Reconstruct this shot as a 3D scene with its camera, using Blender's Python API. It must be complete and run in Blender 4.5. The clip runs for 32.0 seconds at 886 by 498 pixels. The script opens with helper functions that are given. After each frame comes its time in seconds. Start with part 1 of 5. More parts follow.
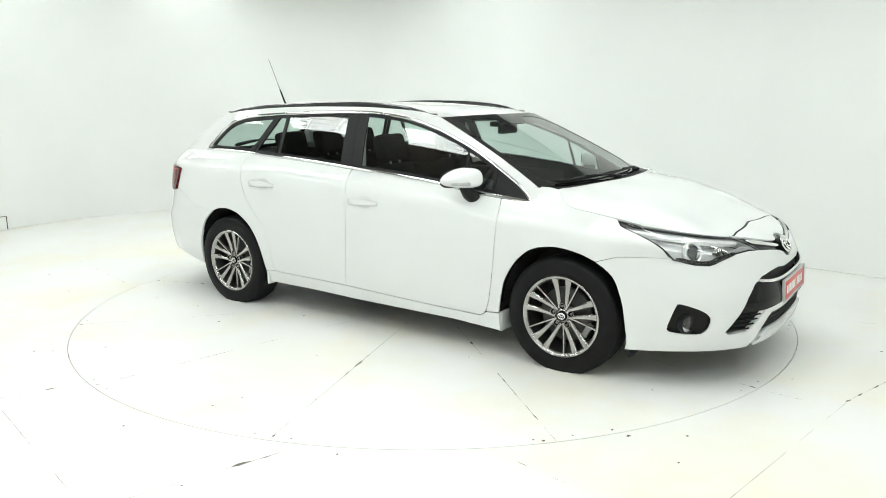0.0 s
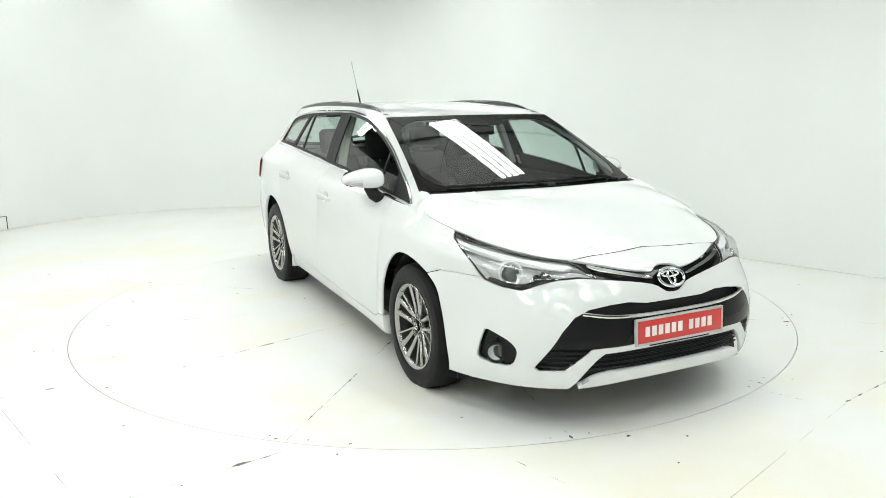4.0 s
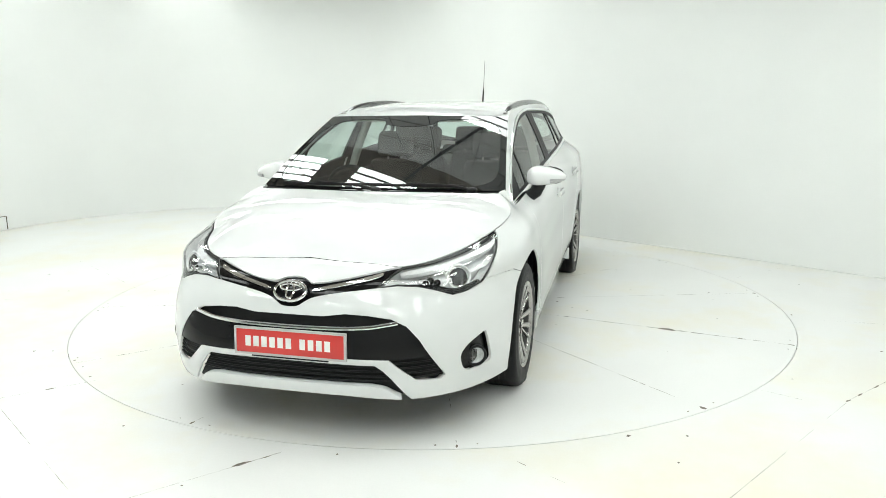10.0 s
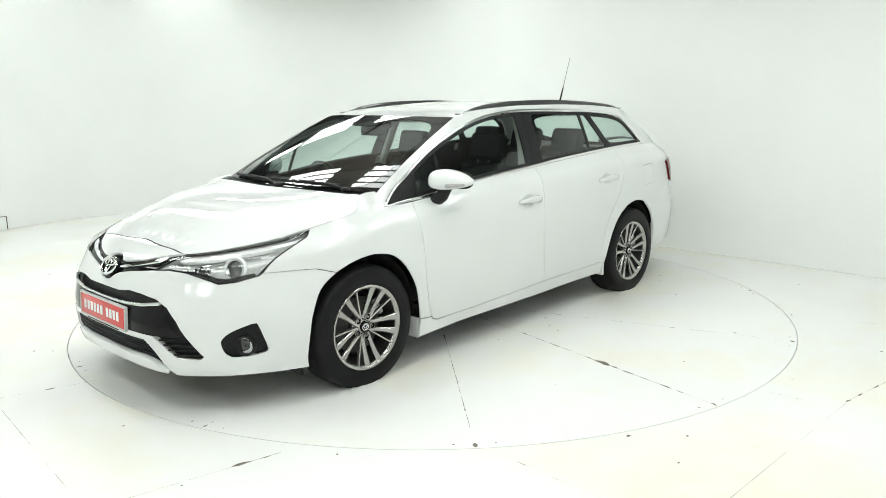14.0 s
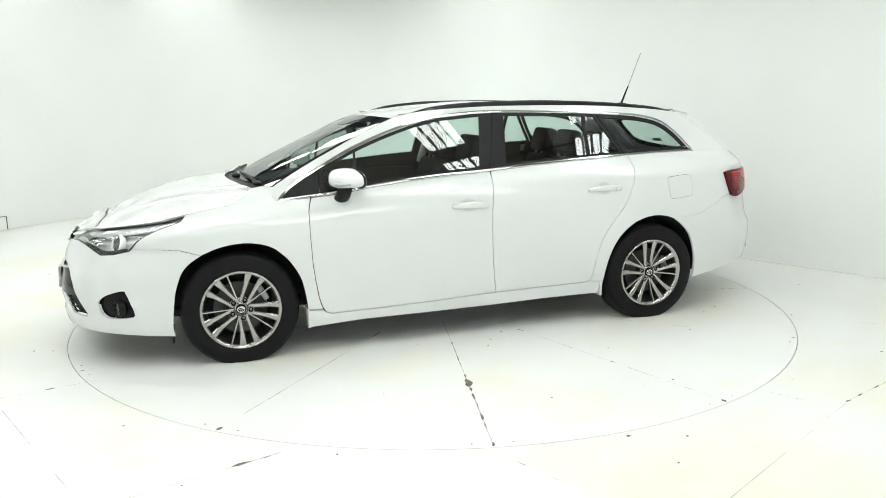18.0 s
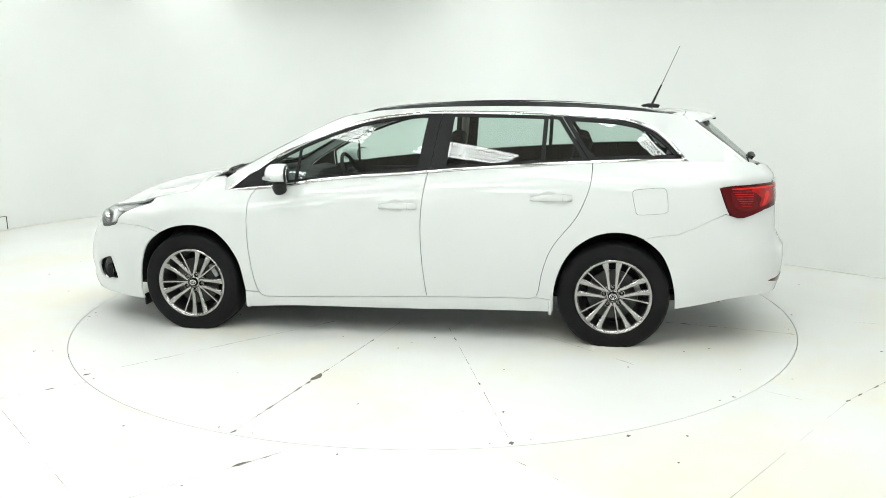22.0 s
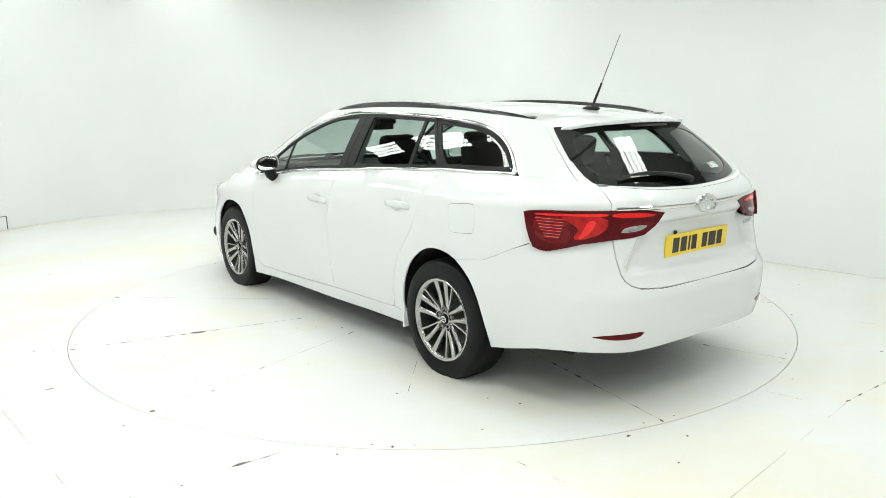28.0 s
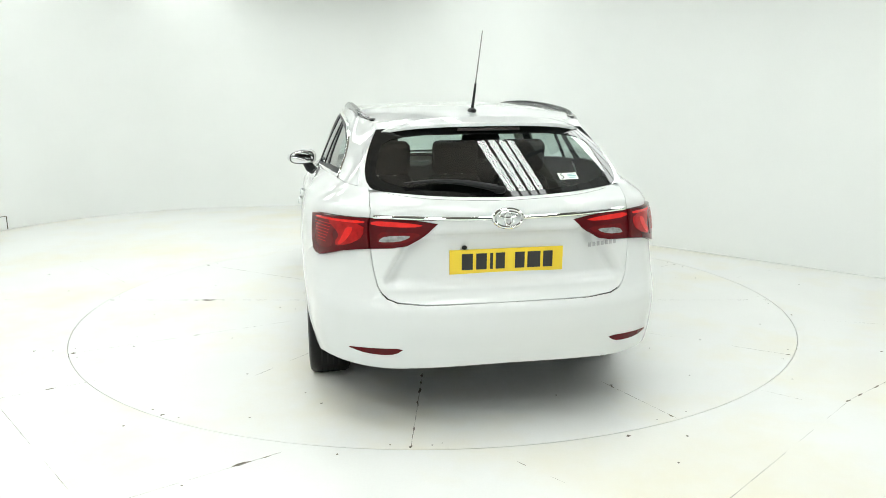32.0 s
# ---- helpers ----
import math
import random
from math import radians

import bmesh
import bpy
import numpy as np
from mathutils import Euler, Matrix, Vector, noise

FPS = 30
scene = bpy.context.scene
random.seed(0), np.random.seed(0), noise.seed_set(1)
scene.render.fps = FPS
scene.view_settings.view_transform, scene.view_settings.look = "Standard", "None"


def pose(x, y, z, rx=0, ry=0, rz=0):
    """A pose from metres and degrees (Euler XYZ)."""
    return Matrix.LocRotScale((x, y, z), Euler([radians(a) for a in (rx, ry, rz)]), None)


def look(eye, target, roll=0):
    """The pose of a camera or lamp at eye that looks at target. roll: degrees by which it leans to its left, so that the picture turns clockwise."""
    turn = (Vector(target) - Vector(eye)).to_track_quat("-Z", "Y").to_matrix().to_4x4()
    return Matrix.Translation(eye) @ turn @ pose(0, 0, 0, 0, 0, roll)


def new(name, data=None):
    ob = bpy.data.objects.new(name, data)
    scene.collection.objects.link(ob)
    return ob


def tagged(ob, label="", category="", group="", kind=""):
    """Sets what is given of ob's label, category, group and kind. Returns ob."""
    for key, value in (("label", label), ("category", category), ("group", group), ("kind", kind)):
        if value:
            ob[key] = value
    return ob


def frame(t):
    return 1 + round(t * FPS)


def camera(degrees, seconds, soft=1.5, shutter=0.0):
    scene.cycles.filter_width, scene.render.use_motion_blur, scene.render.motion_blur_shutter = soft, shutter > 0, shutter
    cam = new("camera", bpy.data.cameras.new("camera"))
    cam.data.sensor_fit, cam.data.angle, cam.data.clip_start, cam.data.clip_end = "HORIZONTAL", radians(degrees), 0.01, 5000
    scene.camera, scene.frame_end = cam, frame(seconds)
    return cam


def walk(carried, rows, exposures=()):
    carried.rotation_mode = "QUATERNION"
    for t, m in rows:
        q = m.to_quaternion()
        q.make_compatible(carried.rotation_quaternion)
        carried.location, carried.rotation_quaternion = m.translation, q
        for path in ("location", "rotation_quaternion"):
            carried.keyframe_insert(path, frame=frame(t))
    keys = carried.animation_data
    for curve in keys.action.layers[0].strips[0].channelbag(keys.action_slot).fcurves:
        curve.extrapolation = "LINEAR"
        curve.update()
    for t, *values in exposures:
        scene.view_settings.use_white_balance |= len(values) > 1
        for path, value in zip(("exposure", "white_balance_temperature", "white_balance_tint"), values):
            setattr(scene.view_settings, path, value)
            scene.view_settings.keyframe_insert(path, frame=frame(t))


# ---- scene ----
# ---- camera ----
EYE = (0.0, -5.532, 1.492)
AIM = (0.0607, -0.630, 0.514)
cam = camera(60.1, 32.0, 0.85)
walk(cam, [(0.0, look(EYE, AIM, -0.48)), (32.0, look(EYE, AIM, -0.48))], [(0.0, 0.0), (32.0, 0.0)])

# ---- world and light ----
world = bpy.data.worlds.new("hall")
scene.world = world
world.use_nodes = True
world.node_tree.nodes["Background"].inputs[0].default_value = (0.80, 0.88, 0.86, 1)
world.node_tree.nodes["Background"].inputs[1].default_value = 0.05
LAMP = 10.4      # strength of the light strips


# ---- materials ----
def shade(name, color, rough=.5, metal=0.0, coat=0.0, vary=.05, scale=6.0, bump=0.0, bump_scale=60.0, rough_vary=.0, spec=.5, emit=0.0, fine=90.0):
    m = bpy.data.materials.new(name)
    m.use_nodes = True
    nt = m.node_tree
    b = nt.nodes["Principled BSDF"]
    b.inputs["Roughness"].default_value = rough
    b.inputs["Metallic"].default_value = metal
    b.inputs["Coat Weight"].default_value = coat
    b.inputs["Coat Roughness"].default_value = .03
    b.inputs["Specular IOR Level"].default_value = spec
    co = nt.nodes.new("ShaderNodeTexCoord")

    def noisy(sc, detail=4.0):
        n = nt.nodes.new("ShaderNodeTexNoise")
        n.inputs["Scale"].default_value = sc
        n.inputs["Detail"].default_value = detail
        nt.links.new(co.outputs["Object"], n.inputs["Vector"])
        return n
    if vary:
        n1, n2 = noisy(scale), noisy(fine, 2.0)
        add = nt.nodes.new("ShaderNodeMath")
        add.operation = "MULTIPLY_ADD"
        add.inputs[1].default_value = .35
        nt.links.new(n2.outputs["Fac"], add.inputs[0])
        nt.links.new(n1.outputs["Fac"], add.inputs[2])
        mix = nt.nodes.new("ShaderNodeMixRGB")
        mix.inputs[1].default_value = (*[min(1, c * (1 - vary)) for c in color], 1)
        mix.inputs[2].default_value = (*[min(1, c * (1 + vary)) for c in color], 1)
        ramp = nt.nodes.new("ShaderNodeMapRange")
        ramp.inputs["From Min"].default_value, ramp.inputs["From Max"].default_value = .4, .95
        nt.links.new(add.outputs[0], ramp.inputs["Value"])
        nt.links.new(ramp.outputs[0], mix.inputs[0])
        nt.links.new(mix.outputs[0], b.inputs["Base Color"])
    else:
        b.inputs["Base Color"].default_value = (*color, 1)
    if rough_vary:
        n3 = noisy(scale * 2)
        r = nt.nodes.new("ShaderNodeMapRange")
        r.inputs["To Min"].default_value, r.inputs["To Max"].default_value = max(0, rough - rough_vary), min(1, rough + rough_vary)
        nt.links.new(n3.outputs["Fac"], r.inputs["Value"])
        nt.links.new(r.outputs[0], b.inputs["Roughness"])
    if bump:
        n4 = noisy(bump_scale)
        bp = nt.nodes.new("ShaderNodeBump")
        bp.inputs["Strength"].default_value = bump
        bp.inputs["Distance"].default_value = .002
        nt.links.new(n4.outputs["Fac"], bp.inputs["Height"])
        nt.links.new(bp.outputs[0], b.inputs["Normal"])
    if emit:
        b.inputs["Emission Color"].default_value = (*color, 1)
        b.inputs["Emission Strength"].default_value = emit
    return m


def glazing(name, tint, ior=1.5, rough=0.0):
    """A thin pane: it lets light through, tinted, and mirrors by its Fresnel gloss."""
    m = bpy.data.materials.new(name)
    m.use_nodes = True
    nt = m.node_tree
    nt.nodes.clear()
    out = nt.nodes.new("ShaderNodeOutputMaterial")
    mix, clear, gloss, lw, p5, sch = (nt.nodes.new("ShaderNode" + k) for k in ("MixShader", "BsdfTransparent", "BsdfGlossy", "LayerWeight", "Math", "Math"))
    clear.inputs[0].default_value = (*tint, 1)
    gloss.inputs["Roughness"].default_value = rough
    f0 = ((ior - 1) / (ior + 1)) ** 2 * 2.4      # both faces of the coated pane mirror
    lw.inputs["Blend"].default_value = .5
    p5.operation, sch.operation = "POWER", "MULTIPLY_ADD"
    p5.inputs[1].default_value = 4.6
    sch.inputs[1].default_value, sch.inputs[2].default_value = 1 - f0, f0
    nt.links.new(lw.outputs["Facing"], p5.inputs[0])
    nt.links.new(p5.outputs[0], sch.inputs[0])
    nt.links.new(sch.outputs[0], mix.inputs[0])
    nt.links.new(clear.outputs[0], mix.inputs[1])
    nt.links.new(gloss.outputs[0], mix.inputs[2])
    nt.links.new(mix.outputs[0], out.inputs[0])
    return m


WHITE = shade("white_paint", (.715, .73, .728), .6, 0, 1.0, .012, 3, fine=400, spec=.05)
WHITE.node_tree.nodes["Principled BSDF"].inputs["Coat Roughness"].default_value = .015
GLOSSBLACK = shade("gloss_black", (.006, .006, .0065), .07, 0, 0, .1, spec=.2)
LENSGREY = shade("lens_grey", (.06, .063, .066), .05, 0, .6, .1, spec=.6)
BLACK = shade("black_plastic", (.013, .0135, .014), .45, 0, 0, .12, 20, .25, 300, spec=.2)
DARK = shade("dark_lining", (.012, .012, .012), .8, 0, 0, .1)
RUBBER = shade("rubber", (.007, .007, .0075), .47, 0, 0, .25, 12, .3, 200, .10, spec=.16)
ALLOY = shade("alloy", (.41, .403, .392), .24, .85, 0, .06, 8, 0, 60, .06)
# darker copy of the alloy: the shade behind the spokes is in its colour
ALLOYSHADE = shade("alloy_shade", (.065, .065, .063), .4, .7, 0, .08)
CHROME = shade("chrome", (.82, .83, .83), .06, 1.0, 0, .02)
STEEL = shade("steel", (.24, .235, .23), .38, .9, 0, .1, 30)
PANE = glazing("tinted_glass", (.84, .94, .905))
SCREENPANE = glazing("windscreen_glass", (.82, .92, .885), 1.6)
DARKPANE = glazing("privacy_glass", (.77, .87, .835))
CLEAR = glazing("clear_lens", (.97, .98, .98), 1.42)
RED = shade("red_lens", (.085, .002, .004), .08, 0, 0, .1, spec=.25)
MIDRED = shade("mid_red_lens", (.36, .006, .007), .10, 0, 0, .35, 28, spec=.3)
DEEPRED = shade("deep_red_lens", (.12, .003, .005), .10, 0, 0, .3, 30, spec=.3)
BRIGHTRED = shade("bright_red_lens", (.75, .011, .010), .10, 0, .15, .1, 40, spec=.4)
FRIT = shade("black_frit", (.006, .0065, .0065), .015, 0, 0, .05, spec=.35)
SEATCLOTH = shade("seat_cloth", (.018, .0185, .019), .9, 0, 0, .25, 40, .4, 400, spec=.1)
TRIMGREY = shade("light_trim", (.46, .45, .42), .75, 0, 0, .06, 10, .2, 300)
DASH = shade("dashboard", (.022, .0225, .023), .65, 0, 0, .1, 30, .4, 500, spec=.15)
PLATERED = shade("red_plate", (.62, .035, .03), .35, 0, .3, .04)
PLATEYELLOW = shade("yellow_plate", (.86, .62, .03), .35, 0, .3, .03)
LETTER = shade("plate_white", (.82, .82, .80), .4)
INK = shade("plate_black", (.02, .02, .02), .5)
REFLECTOR = shade("lamp_silver", (.88, .89, .90), .16, .25, 0, .10, 45)
REVERSE = shade("reversing_lens", (.34, .33, .33), .12, .3, 0, .5, 40)
LAMPGREY = shade("lamp_grey", (.42, .425, .43), .3, .3, 0, .15, 30)

# ---- small mesh tools ----


def part(name, bm, mat, parent, label="", smooth=True):
    """Links a bmesh or a mesh as one object under a thing or under a part."""
    if isinstance(bm, bmesh.types.BMesh):
        me = bpy.data.meshes.new(name)
        bm.to_mesh(me)
        bm.free()
        for p in me.polygons:
            p.use_smooth = smooth
        if smooth:
            me.set_sharp_from_angle(angle=radians(35))
    else:
        me = bm
    for m in (mat if isinstance(mat, (list, tuple)) else [mat]):
        me.materials.append(m)
    ob = new(name, me)
    ob.parent = parent
    if label:
        tagged(ob, label)
    return ob


def box(cx, cy, cz, sx, sy, sz, bevel=0.0, seg=2, m=None, bm=None):
    """A box by its centre and sizes, with rounded edges."""
    b = bmesh.new()
    bmesh.ops.create_cube(b, size=1)
    for v in b.verts:
        v.co = Vector((v.co.x * sx, v.co.y * sy, v.co.z * sz))
    if bevel:
        bmesh.ops.bevel(b, geom=list(b.edges), offset=bevel, segments=seg, affect="EDGES", profile=.6)
    mt = (m or Matrix()) @ Matrix.Translation((cx, cy, cz)) if m is None else m @ Matrix.Translation((cx, cy, cz))
    b.transform(mt)
    if bm is None:
        return b
    return join(bm, b)


def join(bm, b):
    me = bpy.data.meshes.new("tmp")
    b.to_mesh(me)
    b.free()
    bm.from_mesh(me)
    bpy.data.meshes.remove(me)
    return bm


def turned(profile, seg=48, m=None, closed=False):
    """A body of revolution about y from (radius, y) points."""
    b = bmesh.new()
    rings = []
    for r, y in profile:
        if r < 1e-5:
            rings.append([b.verts.new((0, y, 0))])
        else:
            rings.append([b.verts.new((r * math.cos(2 * math.pi * i / seg), y, r * math.sin(2 * math.pi * i / seg))) for i in range(seg)])
    pairs = list(zip(rings, rings[1:]))
    if closed:
        pairs.append((rings[-1], rings[0]))
    for p, q in pairs:
        for i in range(seg):
            j = (i + 1) % seg
            vs = [p[i % len(p)], p[j % len(p)], q[j % len(q)], q[i % len(q)]]
            vs = [v for k, v in enumerate(vs) if v not in vs[:k]]
            if len(vs) > 2:
                b.faces.new(vs)
    bmesh.ops.recalc_face_normals(b, faces=b.faces)
    if m:
        b.transform(m)
    return b


def tube(points, radius, seg=8, taper=None, flat=1.0):
    """A round bar along points; flat squeezes it in height."""
    b = bmesh.new()
    pts = [Vector(p) for p in points]
    rings = []
    for i, p in enumerate(pts):
        d = (pts[min(i + 1, len(pts) - 1)] - pts[max(i - 1, 0)]).normalized()
        side = d.cross(Vector((0, 0, 1)))
        side = side.normalized() if side.length > 1e-4 else Vector((1, 0, 0))
        up = side.cross(d).normalized()
        r = radius if taper is None else radius + (taper - radius) * i / (len(pts) - 1)
        rings.append([b.verts.new(p + side * r * math.cos(a) + up * r * flat * math.sin(a)) for a in (2 * math.pi * k / seg for k in range(seg))])
    for p, q in zip(rings, rings[1:]):
        for i in range(seg):
            b.faces.new((p[i], p[(i + 1) % seg], q[(i + 1) % seg], q[i]))
    b.faces.new(rings[0]), b.faces.new(rings[-1][::-1])
    bmesh.ops.recalc_face_normals(b, faces=b.faces)
    return b


def blob(cx, cy, cz, sx, sy, sz, n=2.5, seg=20, m=None):
    """A rounded body: a superellipsoid by its centre and half sizes."""
    b = bmesh.new()
    bmesh.ops.create_uvsphere(b, u_segments=seg, v_segments=seg // 2 + 2, radius=1)
    for v in b.verts:
        k = (abs(v.co.x) ** n + abs(v.co.y) ** n + abs(v.co.z) ** n) ** (-1 / n)
        v.co = Vector((v.co.x * k * sx, v.co.y * k * sy, v.co.z * k * sz))
    b.transform((m or Matrix()) if m else Matrix.Translation((cx, cy, cz)))
    return b


def lines(pts, step, closed=True):
    """Points along a polyline, no further apart than step."""
    out = []
    n = len(pts)
    for i in range(n if closed else n - 1):
        a, c = pts[i], pts[(i + 1) % n]
        k = max(1, int(math.ceil(math.hypot(c[0] - a[0], c[1] - a[1]) / step)))
        out += [(a[0] + (c[0] - a[0]) * j / k, a[1] + (c[1] - a[1]) * j / k) for j in range(k)]
    if not closed:
        out.append(tuple(pts[-1]))
    return out


def soften(pts, times=2, closed=True):
    """Cuts the corners of a polyline."""
    for _ in range(times):
        out = [] if closed else [pts[0]]
        n = len(pts)
        for i in range(n if closed else n - 1):
            a, c = pts[i], pts[(i + 1) % n]
            out += [(a[0] * .75 + c[0] * .25, a[1] * .75 + c[1] * .25), (a[0] * .25 + c[0] * .75, a[1] * .25 + c[1] * .75)]
        if not closed:
            out.append(pts[-1])
        pts = out
    return pts


def area2(p):
    return sum(p[i - 1][0] * p[i][1] - p[i][0] * p[i - 1][1] for i in range(len(p)))


def inset(pts, d):
    """A closed outline moved inwards by d."""
    p = [q for i, q in enumerate(pts) if math.hypot(q[0] - pts[i - 1][0], q[1] - pts[i - 1][1]) > 1e-5]
    sg = 1 if area2(p) > 0 else -1
    out = []
    for i in range(len(p)):
        a, b, c = p[i - 1], p[i], p[(i + 1) % len(p)]
        n1 = Vector((-(b[1] - a[1]), b[0] - a[0])).normalized()
        n2 = Vector((-(c[1] - b[1]), c[0] - b[0])).normalized()
        n = n1 + n2
        n = n.normalized() if n.length > .2 else n1
        k = min(1 / max(n.dot(n1), .5), 1.8)
        out.append((b[0] + n.x * d * k * sg, b[1] + n.y * d * k * sg))
    return out


def inside2(P, poly):
    """Which of the points P lie in the outline."""
    x, y = P[:, 0], P[:, 1]
    odd = np.zeros(len(P), bool)
    n = len(poly)
    for i in range(n):
        (x0, y0), (x1, y1) = poly[i - 1], poly[i]
        if y0 == y1:
            continue
        c = (y0 > y) != (y1 > y)
        odd ^= c & (x < (x1 - x0) * (y - y0) / (y1 - y0) + x0)
    return odd


def clip(poly, f):
    """The part of an outline where f(x, y) >= 0 (f linear)."""
    out = []
    for i in range(len(poly)):
        a, b = poly[i - 1], poly[i]
        fa, fb = f(*a), f(*b)
        if (fa >= 0) != (fb >= 0):
            t = fa / (fa - fb)
            out.append((a[0] + (b[0] - a[0]) * t, a[1] + (b[1] - a[1]) * t))
        if fb >= 0:
            out.append(b)
    return out


def frame_at(fn, a, b, e=.004):
    """Place and outward normal of a surface fn at (a, b)."""
    P = Vector(fn(a, b))
    A, B = Vector(fn(a + e, b)) - Vector(fn(a - e, b)), Vector(fn(a, b + e)) - Vector(fn(a, b - e))
    n = A.cross(B)
    n = n.normalized() if n.length > 1e-9 else Vector((0, 0, 1))
    if n.dot(P - Vector((P.x * .72, 0, .5))) < 0:
        n = -n
    return P, n


def panel(name, outline, mat, parent, fn, holes=(), step=.05, edge=.03, thick=.012, out=0.0, label="", seed=1):
    """A sheet of that thickness on the surface fn inside an outline of its (a, b), with holes; out: how far proud of the surface."""
    outline = lines(outline, edge)
    loops = [outline] + [lines(h, edge) for h in holes]
    pts, edges = [], []
    for lp in loops:
        k = len(pts)
        pts += lp
        edges += [(k + i, k + (i + 1) % len(lp)) for i in range(len(lp))]
    P = np.array(pts)
    (x0, y0), (x1, y1) = P.min(0), P.max(0)
    g = np.array([(x0 + step * (i + .5 * (j % 2)), y0 + step * .9 * j) for j in range(1, int((y1 - y0) / step / .9) + 1) for i in range(int((x1 - x0) / step) + 1)])
    if len(g):
        ok = inside2(g, outline)
        for h in loops[1:]:
            ok &= ~inside2(g, h)
        g = g[ok]
        if len(g):
            far = np.min(np.hypot(g[:, None, 0] - P[None, :, 0], g[:, None, 1] - P[None, :, 1]), 1) > step * .45
            pts += [tuple(q) for q in g[far]]
    from mathutils.geometry import delaunay_2d_cdt
    vs, _, fs, *_ = delaunay_2d_cdt([Vector(q) for q in pts], edges, [], 0, 1e-6)
    V = np.array([(v.x, v.y) for v in vs])
    C = np.array([V[list(f)].mean(0) for f in fs])
    ok = inside2(C, outline)
    for h in loops[1:]:
        ok &= ~inside2(C, h)
    tris = [tuple(f) for f, k in zip(fs, ok) if k]
    at = [frame_at(fn, float(a), float(b)) for a, b in V]
    top = [p + n * out for p, n in at]
    verts, norms, faces = list(top), [n for _, n in at], []
    for f in tris:
        n = (top[f[1]] - top[f[0]]).cross(top[f[2]] - top[f[0]])
        faces.append(f if n.dot(at[f[0]][1] + at[f[1]][1] + at[f[2]][1]) > 0 else f[::-1])
    if thick:
        nv = len(verts)
        verts += [p - n * thick for p, (_, n) in zip(top, at)]
        norms += [-n for _, n in at]
        count = {}
        for f in faces:
            for i in range(3):
                e = (f[i], f[(i + 1) % 3])
                count[e] = count.get(e, 0) + 1
        rim = [e for e in count if (e[1], e[0]) not in count]
        faces += [tuple(i + nv for i in f[::-1]) for f in faces]
        for i, j in rim:
            k = len(verts)
            o = (top[j] - top[i]).cross(at[i][1]).normalized()
            verts += [top[i], top[j], verts[j + nv], verts[i + nv]]
            norms += [(o + at[i][1] * .6).normalized(), (o + at[j][1] * .6).normalized(), o, o]
            faces.append((k + 1, k, k + 3, k + 2))
    me = bpy.data.meshes.new(name)
    me.from_pydata([tuple(v) for v in verts], [], faces)
    for p in me.polygons:
        p.use_smooth = True
    me.normals_split_custom_set_from_vertices([tuple(n) for n in norms])
    return part(name, me, mat, parent, label)


def flipped(fn):
    return lambda a, b: (lambda p: (p[0], -p[1], p[2]))(fn(a, b))


def sided(fn, s):
    return fn if s > 0 else flipped(fn)


def grid(fn, na, nb, a0=0.0, a1=1.0, b0=0.0, b1=1.0):
    """A sheet of quads over fn's range."""
    b = bmesh.new()
    vs = [[b.verts.new(fn(a0 + (a1 - a0) * i / na, b0 + (b1 - b0) * j / nb)) for j in range(nb + 1)] for i in range(na + 1)]
    for i in range(na):
        for j in range(nb):
            b.faces.new((vs[i][j], vs[i + 1][j], vs[i + 1][j + 1], vs[i][j + 1]))
    return b

# ---- the place: floor, turntable, walls, ceiling ----
WALLPAINT = shade("wall_paint", (.80, .815, .80), .75, 0, 0, .02, 1.3, .15, 120, spec=.2)
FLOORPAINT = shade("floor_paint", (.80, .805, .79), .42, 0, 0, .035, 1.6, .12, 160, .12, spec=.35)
SEAMFINE = shade("fine_joint", (.33, .315, .28), .9, 0, 0, .35, 30)
SEAM = shade("seam_dirt", (.16, .145, .12), .9, 0, 0, .5, 30)
PIT = shade("pit_dark", (.05, .05, .048), .9)
ROOFSHEET = shade("roof_boards", (.62, .63, .62), .7, 0, 0, .06, 3)
RIBSHEET = shade("roof_ribs", (.21, .19, .165), .7, 0, 0, .15, 3)
HALLWALL = shade("hall_wall", (.14, .142, .145), .8)
BEAM = shade("beam_steel", (.06, .062, .065), .5, 0, 0, .1)
TUBE = shade("lamp_strip", (.95, 1.0, .972), .4, vary=0, emit=LAMP)
R_TABLE = 2.468


